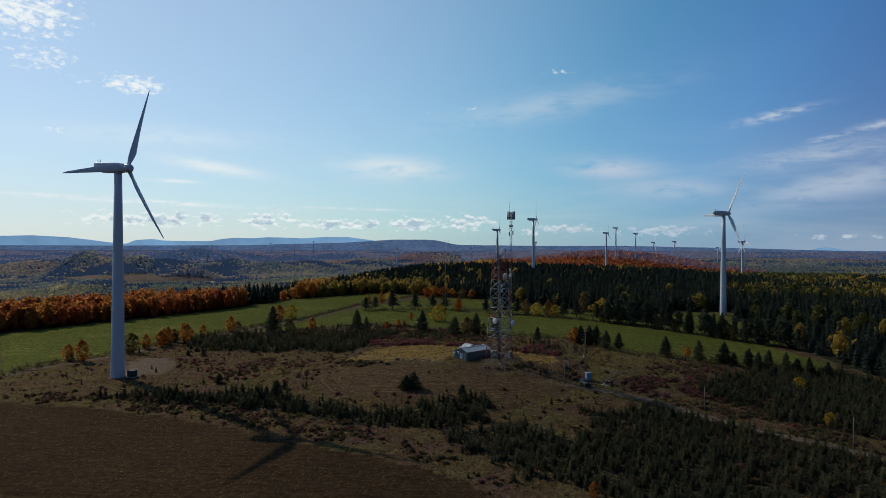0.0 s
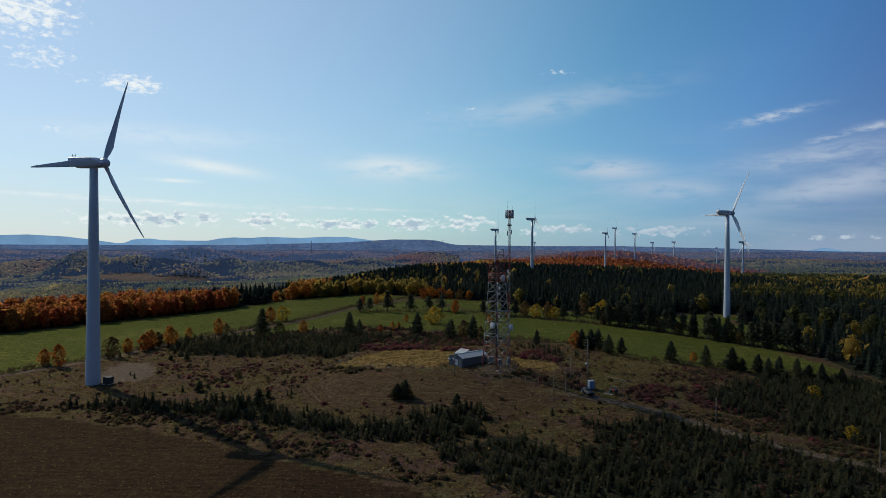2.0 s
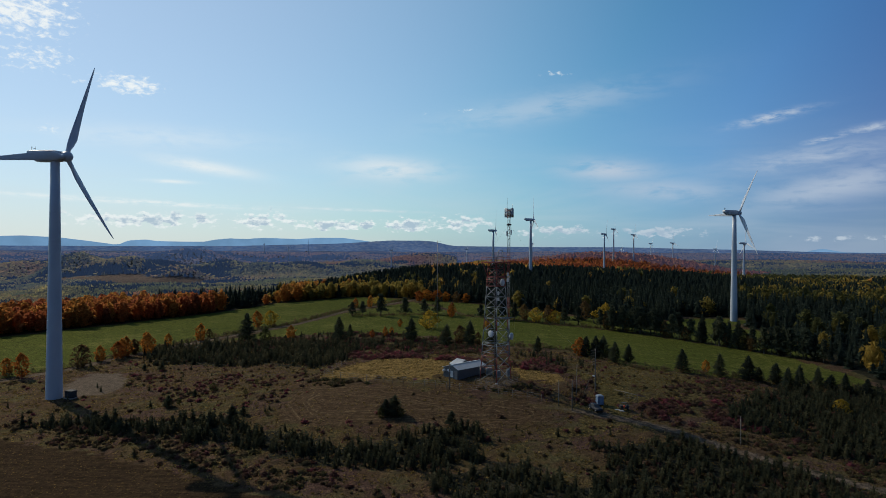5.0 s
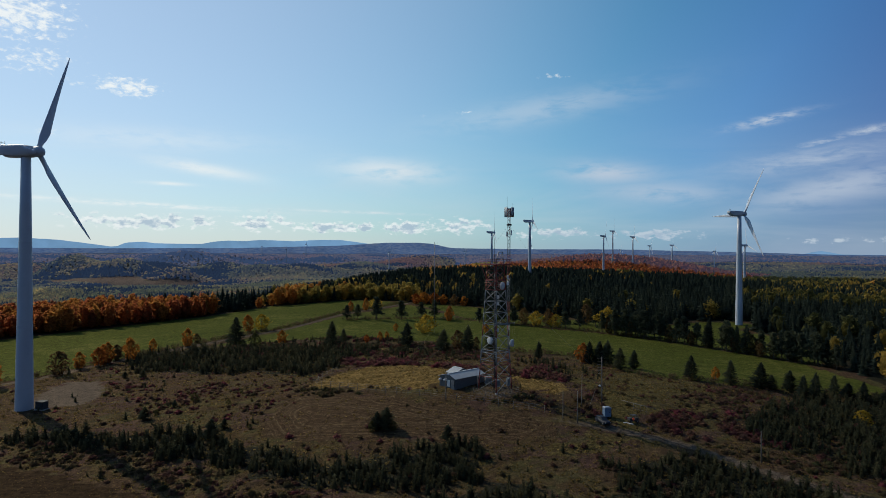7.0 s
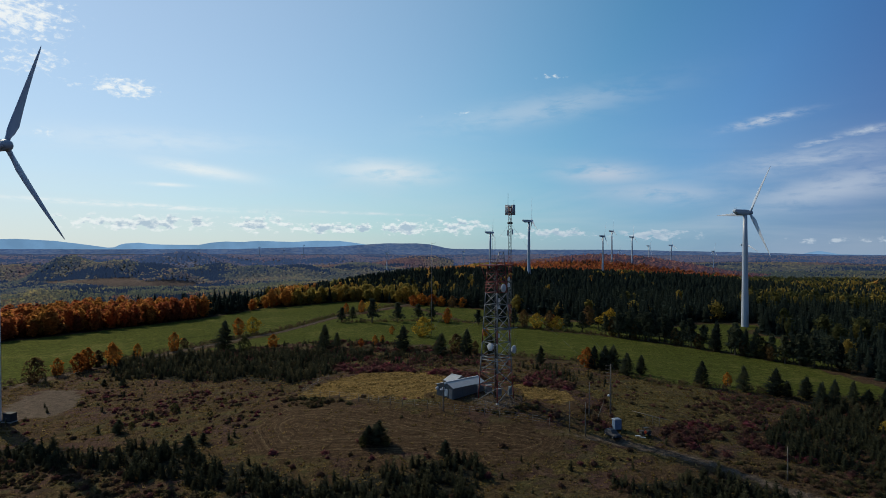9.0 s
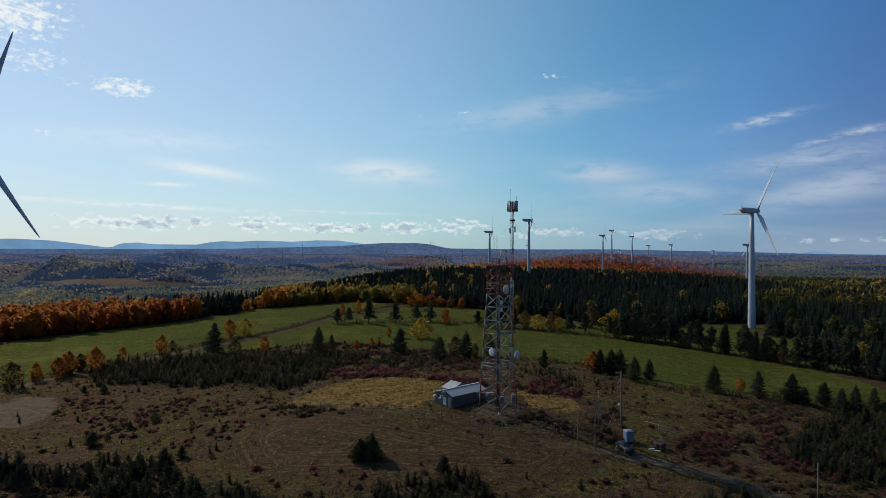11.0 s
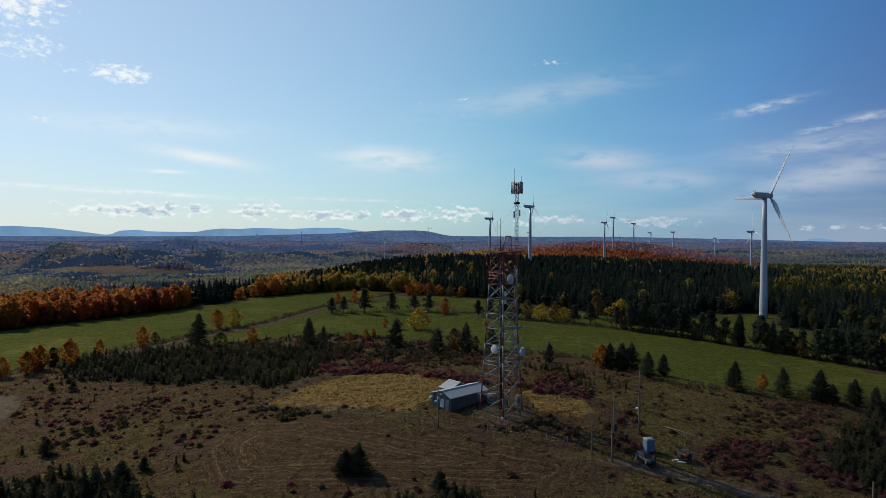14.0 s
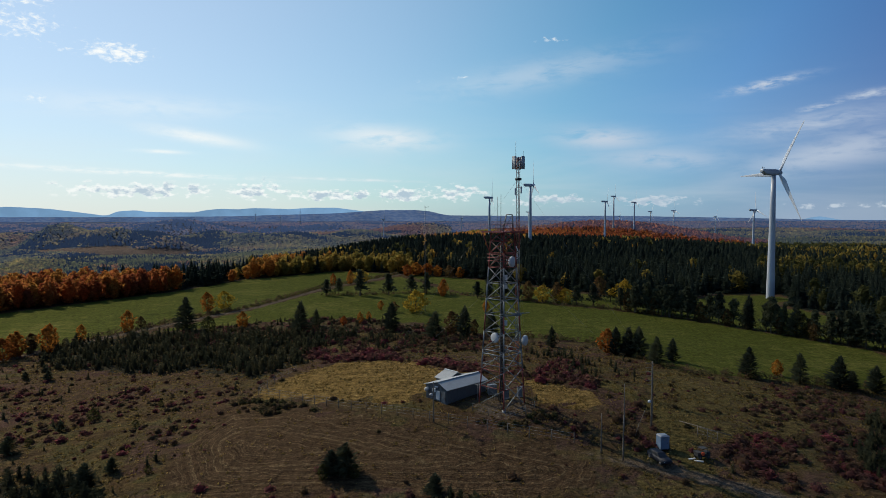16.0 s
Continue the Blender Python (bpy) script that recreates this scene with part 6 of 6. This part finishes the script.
# ---- poles, fences ----
def wooden_pole(x, y, tall, radius, label, name="utility_pole", lean=(0, 0)):
    root = thing(name, x, y, None, random.uniform(0, 360), label, "pole", "poles on the hilltop")
    bm = bmesh.new()
    loft(bm, [circle(radius * (1 - 0.35 * f), tall * f - 0.4 * (f == 0), 10, "z", lean[0] * f, lean[1] * f) for f in (0, 0.33, 0.66, 1.0)])
    part("shaft", bm, OLD_WOOD, root)
    return root


tall_pole = wooden_pole(30.8, 150.4, 9.6, 0.16, "weathered wooden utility pole with climbing steps and floodlight")
tall_pole.rotation_euler = (0, 0, 0)
for n in range(6):
    single("crosspiece", tall_pole, OLD_WOOD, "", ((-1.0 + 0.05 * n, 0, 9.3 - 0.62 * n), (0.05, 0, 9.3 - 0.62 * n), 0.05))
bm = bmesh.new()
loft(bm, [circle(r, z, 12, "z", -0.45, -0.35) for z, r in ((3.7, 0.22), (3.9, 0.26), (4.05, 0.10))])
part("floodlight", bm, DISH_WHITE, tall_pole, "white floodlight head")
single("floodlight_arm", tall_pole, DULL_STEEL, "", ((0, 0, 4.0), (-0.45, -0.35, 4.0), 0.04))
wooden_pole(24.0, 140.7, 5.8, 0.11, "slim bare wooden pole beside the track")
wooden_pole(21.6, 142.3, 5.2, 0.09, "slim bare wooden pole beside the track")
lamp_pole = wooden_pole(-0.5, 149.9, 5.9, 0.11, "wooden pole with small lamps beside the shed", "lamp_pole")
lamp_pole.rotation_euler = (0, 0, 0)
for z, dx in ((5.2, 0.4), (4.1, -0.35)):
    bm = bmesh.new()
    box(bm, (0.5, 0.3, 0.25), (dx, -0.1, z), 0.05)
    part("lamp", bm, DISH_WHITE, lamp_pole, "small pale lamp box")
wooden_pole(51.0, 127.6, 5.0, 0.10, "slim pale wooden pole above the spruces")
wooden_pole(69.2, 108.2, 5.6, 0.10, "slim pale wooden pole above the spruces")
wooden_pole(26.4, 148.6, 6.2, 0.09, "leaning old wooden pole in the brush", "leaning_pole", (1.5, 1.2))
wooden_pole(27.4, 147.2, 3.8, 0.06, "thin leaning stick in the brush", "leaning_pole", (1.2, 0.6))


def fence(line, step, tall, label):
    root = thing("wire_fence", line[0][0], line[0][1], None, 0, label, "fence", "wire fences")
    base = ground(*line[0])
    spots = [(x - line[0][0], y - line[0][1], ground(x, y) - base) for x, y in along(line, step)]
    bm = bmesh.new()
    loft(bm, [circle(0.055, -0.3, 6), circle(0.05, tall, 6)])
    post = mesh_from("post", bm, OLD_WOOD)
    for p in spots:
        shared("post", post, root, Matrix.Translation(p))
    for f in (0.35, 0.65, 0.95):
        single("wire", root, DULL_STEEL, "", *[(Vector(a) + Vector((0, 0, tall * f)), Vector(b) + Vector((0, 0, tall * f)), 0.014) for a, b in zip(spots, spots[1:])])


fence([(-31.5, 167.6), (-22, 160.6), (-13.3, 155.6), (-1.1, 150.4), (9.8, 146.6), (21.4, 143.6)], 2.4, 1.5, "old wire fence on wooden posts beside the track")
fence([(-31.5, 168.5), (-30.5, 178), (-28.5, 187)], 2.4, 1.5, "old wire fence on wooden posts round the clearing")
fence([(5.2, 153.6), (9.9, 150.0), (16.2, 156.0)], 2.0, 1.2, "low wire fence round the tower foot")
fence([(36.6, 148.4), (39.8, 146.2)], 1.1, 1.5, "short wire fence beside the grassy track")
rail = thing("barrier_pole", 36.0, 149.4, None, 0, "long pale wooden pole leaning on the fence", "pole")
single("shaft", rail, OLD_WOOD, "", ((-1.2, 1.0, 1.4), (4.2, -3.4, 0.9), 0.06))


# ---- portable toilet, vehicles, transformer ----
wc = thing("portable_toilet", 30.3, 144.3, None, 12, "blue plastic portable toilet with pale roof", "portable toilet")
wc.scale = (0.84, 0.84, 0.80)
bm = bmesh.new()
box(bm, (1.5, 1.4, 2.1), (0, 0, 1.1), 0.05)
part("cabin", bm, BLUE_PLASTIC, wc, "", False)
bm = bmesh.new()
loft(bm, [[(-0.82, -0.77, 2.12), (0.82, -0.77, 2.12), (0.82, 0.77, 2.12), (-0.82, 0.77, 2.12)], [(-0.80, -0.75, 2.2), (0.80, -0.75, 2.2), (0.80, 0.75, 2.2), (-0.80, 0.75, 2.2)], [(-0.55, -0.5, 2.38), (0.55, -0.5, 2.38), (0.55, 0.5, 2.38), (-0.55, 0.5, 2.38)]])
part("roof", bm, PALE_ROOF, wc, "pale blue-white plastic roof", False)
bm = bmesh.new()
box(bm, (0.85, 0.06, 1.85), (0, -0.71, 1.08), 0.03)
wc_door = part("door", bm, BLUE_PLASTIC, wc, "", False)
bm = bmesh.new()
box(bm, (0.06, 0.06, 0.2), (0.3, -0.76, 1.1), 0.02)
part("handle", bm, DARK_METAL, wc_door, "", False)
for k in range(3):
    bm = bmesh.new()
    box(bm, (0.5, 0.04, 0.05), (0, -0.75, 1.62 + 0.1 * k), 0.01)
    part("vent_slat", bm, PALE_ROOF, wc_door, "", False)
bm = bmesh.new()
box(bm, (1.55, 1.45, 0.12), (0, 0, 0.04), 0.02)
part("skid", bm, DARK_METAL, wc, "", False)


def wheel(parent, x, y, r, wide):
    bm = bmesh.new()
    loft(bm, [circle(q, z, 20) for z, q in ((-wide / 2, r * 0.8), (-wide * 0.4, r), (wide * 0.4, r), (wide / 2, r * 0.8))])
    tyre = part("wheel", bm, RUBBER, parent, "black rubber tyre")
    tyre.matrix_basis = pose(x, y, r, 90, 0, 0)
    bm = bmesh.new()
    loft(bm, [circle(q, z, 16) for z, q in ((-wide * 0.52, r * 0.45), (wide * 0.52, r * 0.45))])
    part("rim", bm, DULL_STEEL, tyre, "grey rim")


def car(x, y, turn):
    root = thing("car", x, y, ground(x, y) + 0.02, turn, "black estate car parked beside the track", "car")
    root.scale = (0.78, 0.78, 0.78)
    bm = bmesh.new()
    rings = []
    for px, low, high, half in ((-2.25, 0.5, 0.95, 0.70), (-2.15, 0.35, 1.05, 0.82), (-1.2, 0.28, 1.08, 0.90), (0.0, 0.28, 1.06, 0.91), (1.0, 0.28, 1.02, 0.90), (1.9, 0.32, 0.90, 0.84), (2.25, 0.42, 0.78, 0.70)):
        rings.append([(px, -half, low), (px, -half * 1.0, (low + high) / 2), (px, -half * 0.94, high), (px, half * 0.94, high), (px, half, (low + high) / 2), (px, half, low)])
    loft(bm, rings)
    part("body", bm, CAR_PAINT, root)
    bm = bmesh.new()
    loft(bm, [[(-2.05, -0.80, 1.04), (1.15, -0.80, 1.0), (1.15, 0.80, 1.0), (-2.05, 0.80, 1.04)], [(-1.75, -0.66, 1.48), (0.35, -0.66, 1.50), (0.35, 0.66, 1.50), (-1.75, 0.66, 1.48)]])
    part("window_band", bm, CAR_GLASS, root, "dark glass of the cabin", False)
    bm = bmesh.new()
    loft(bm, [[(-1.8, -0.70, 1.47), (0.4, -0.70, 1.49), (0.4, 0.70, 1.49), (-1.8, 0.70, 1.47)], [(-1.65, -0.62, 1.56), (0.2, -0.62, 1.58), (0.2, 0.62, 1.58), (-1.65, 0.62, 1.56)]])
    part("roof", bm, CAR_PAINT, root, "", False)
    for wx in (-1.4, 1.4):
        for wy in (-0.82, 0.82):
            wheel(root, wx, wy, 0.33, 0.22)
    for wy in (-0.6, 0.6):
        bm = bmesh.new()
        box(bm, (0.08, 0.3, 0.16), (2.2, wy, 0.72), 0.03)
        part("headlight", bm, DISH_WHITE, root, "pale headlight", False)
        bm = bmesh.new()
        box(bm, (0.08, 0.25, 0.2), (-2.24, wy, 0.82), 0.03)
        part("tail_light", bm, RED_STEEL, root, "red tail light", False)


car(28.7, 140.9, -72)


def utility_vehicle(x, y, turn):
    root = thing("utility_vehicle", x, y, ground(x, y) + 0.02, turn, "small dark off-road vehicle with a round orange disc", "utility vehicle")
    root.scale = (0.72, 0.72, 0.72)
    bm = bmesh.new()
    box(bm, (2.6, 1.3, 0.5), (0, 0, 0.65), 0.1)
    box(bm, (0.8, 1.25, 0.35), (0.95, 0, 0.98), 0.08)
    part("body", bm, DARK_METAL, root, "", False)
    bm = bmesh.new()
    box(bm, (1.0, 1.35, 0.4), (-0.85, 0, 1.05), 0.06)
    part("cargo_box", bm, DARK_METAL, root, "", False)
    single("roll_cage", root, DARK_METAL, "", *[((px, py, 0.8), (px * 0.8, py * 0.9, 1.85), 0.04) for px in (-0.5, 0.8) for py in (-0.6, 0.6)])
    bm = bmesh.new()
    box(bm, (1.3, 1.2, 0.08), (0.1, 0, 1.87), 0.03)
    part("roof", bm, DARK_METAL, root, "", False)
    # made-up disc, standing in for an unidentified orange patch at the vehicle
    bm = bmesh.new()
    loft(bm, [circle(q, z, 18) for z, q in ((0, 0.34), (0.1, 0.36), (0.16, 0.28))])
    cover = part("orange_disc", bm, ORANGE, root, "round orange disc")
    cover.matrix_basis = pose(-0.4, -0.72, 1.05, 90, 0, 0)
    for wx in (-0.85, 0.85):
        for wy in (-0.62, 0.62):
            wheel(root, wx, wy, 0.32, 0.25)


utility_vehicle(34.7, 142.3, 15)
for n, (x, y, turn) in enumerate(((33.2, 141.8, 20), (33.9, 141.3, -15))):
    board = thing("plank", x, y, None, turn, "pale plank lying on the grass", "plank", "planks by the vehicle")
    bm = bmesh.new()
    box(bm, (1.1, 0.25, 0.12), (0, 0, 0.07), 0.02)
    part("board", bm, DISH_WHITE, board, "", False)

unit = thing("transformer_box", -86.4, 155.0, 0.15, -10, "dark green-black transformer box on a concrete base", "transformer")
for size, centre, mat, name, label in (((1.9, 1.5, 1.55), (0, 0, 1.15), DARK_METAL, "body", ""), ((2.0, 1.6, 0.1), (0, 0, 1.98), DARK_METAL, "lid", ""), ((2.2, 1.8, 0.6), (0, 0, 0.1), CONCRETE, "base", "concrete base")):
    bm = bmesh.new()
    box(bm, size, centre, 0.04)
    part(name, bm, mat, unit, label, False)
for dx in (-0.45, 0.45):
    bm = bmesh.new()
    box(bm, (0.8, 0.04, 1.35), (dx, -0.76, 1.12), 0.02)
    door = part("door", bm, DARK_METAL, unit, "", False)
    bm = bmesh.new()
    box(bm, (0.05, 0.05, 0.18), (dx * 0.3, -0.8, 1.15), 0.01)
    part("handle", bm, DULL_STEEL, door, "", False)


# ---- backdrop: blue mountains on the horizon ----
# far ranges are unlit: their hazy blue is put in as emission
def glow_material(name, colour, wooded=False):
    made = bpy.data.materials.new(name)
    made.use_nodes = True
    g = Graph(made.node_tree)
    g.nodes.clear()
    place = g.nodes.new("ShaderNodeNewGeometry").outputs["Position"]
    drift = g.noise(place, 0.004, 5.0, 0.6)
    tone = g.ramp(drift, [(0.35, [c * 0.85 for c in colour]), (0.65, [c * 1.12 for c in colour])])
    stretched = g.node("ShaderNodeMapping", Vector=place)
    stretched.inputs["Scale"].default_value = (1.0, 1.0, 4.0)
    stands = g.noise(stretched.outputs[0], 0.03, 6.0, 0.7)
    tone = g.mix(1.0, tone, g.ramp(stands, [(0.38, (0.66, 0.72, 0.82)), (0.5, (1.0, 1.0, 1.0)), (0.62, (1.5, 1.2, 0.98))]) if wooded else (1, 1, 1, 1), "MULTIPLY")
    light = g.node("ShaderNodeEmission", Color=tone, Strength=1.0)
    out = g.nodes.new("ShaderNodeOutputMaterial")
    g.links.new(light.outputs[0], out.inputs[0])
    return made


def ridge(name, radius, start, end, height, colour, label):
    """A far range: a long slope whose crest follows height(azimuth in degrees)."""
    bm = bmesh.new()
    rings = []
    for k in range(401):
        a = start + (end - start) * k / 400
        h = height(a)
        s, c = math.sin(radians(a)), math.cos(radians(a))
        rings.append([(radius * s, radius * c, -60), ((radius + 40) * s, (radius + 40) * c, h - 0.4 * abs(h - 20)), ((radius + 70) * s, (radius + 70) * c, h)])
    made = [[bm.verts.new(p) for p in ring] for ring in rings]
    for p, q in zip(made, made[1:]):
        for k in (0, 1):
            bm.faces.new((p[k], q[k], q[k + 1], p[k + 1]))
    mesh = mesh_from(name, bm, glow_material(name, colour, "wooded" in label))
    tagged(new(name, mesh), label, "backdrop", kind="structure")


def wavy(a, seed, scale):
    return noise.noise((a / scale, seed, 0.3)) + 0.5 * noise.noise((a / scale * 2.7, seed, 4.0))


def crest(a, bearings, angles, away):
    """Height of a far crest that is seen at the given angles above the level."""
    return 34 + away * math.tan(radians(float(np.interp(a, bearings, angles)))) + away * 0.00022 * wavy(a, away * 0.001, 0.8)


def blue_range(a):
    return crest(a, (-50, -37.4, -36.3, -33.7, -31.8, -29.9, -29.5, -28.9, -27.6, -26.7, -24.5, -22.9, -22, -20.8, -19.3, -18.1, -16.9, -14.9, -12.8, -10.7, -8.6, -6, 0, 25, 29.7, 30.3, 30.9, 31.5, 32.4, 50),
                 (0.7, 0.82, 0.88, 0.74, 0.49, 0.22, 0.27, 0.56, 0.66, 0.53, 0.5, 0.51, 0.72, 0.83, 0.79, 0.91, 0.89, 0.83, 0.97, 0.97, 0.7, 0.35, 0.2, 0.05, -0.14, 0.04, 0.16, 0.05, -0.13, -0.2), 4880)


def mesa(a):
    return crest(a, (-50, -30, -20, -15.8, -12.8, -10.7, -8.6, -6.5, -3.5, -2.2, -0.8, 0, 7, 15, 25, 32, 50), (0.05, 0.08, 0.16, 0.30, 0.38, 0.46, 0.60, 0.76, 0.76, 0.68, 0.36, 0.26, 0.2, 0.22, 0.03, -0.15, -0.2), 4720)


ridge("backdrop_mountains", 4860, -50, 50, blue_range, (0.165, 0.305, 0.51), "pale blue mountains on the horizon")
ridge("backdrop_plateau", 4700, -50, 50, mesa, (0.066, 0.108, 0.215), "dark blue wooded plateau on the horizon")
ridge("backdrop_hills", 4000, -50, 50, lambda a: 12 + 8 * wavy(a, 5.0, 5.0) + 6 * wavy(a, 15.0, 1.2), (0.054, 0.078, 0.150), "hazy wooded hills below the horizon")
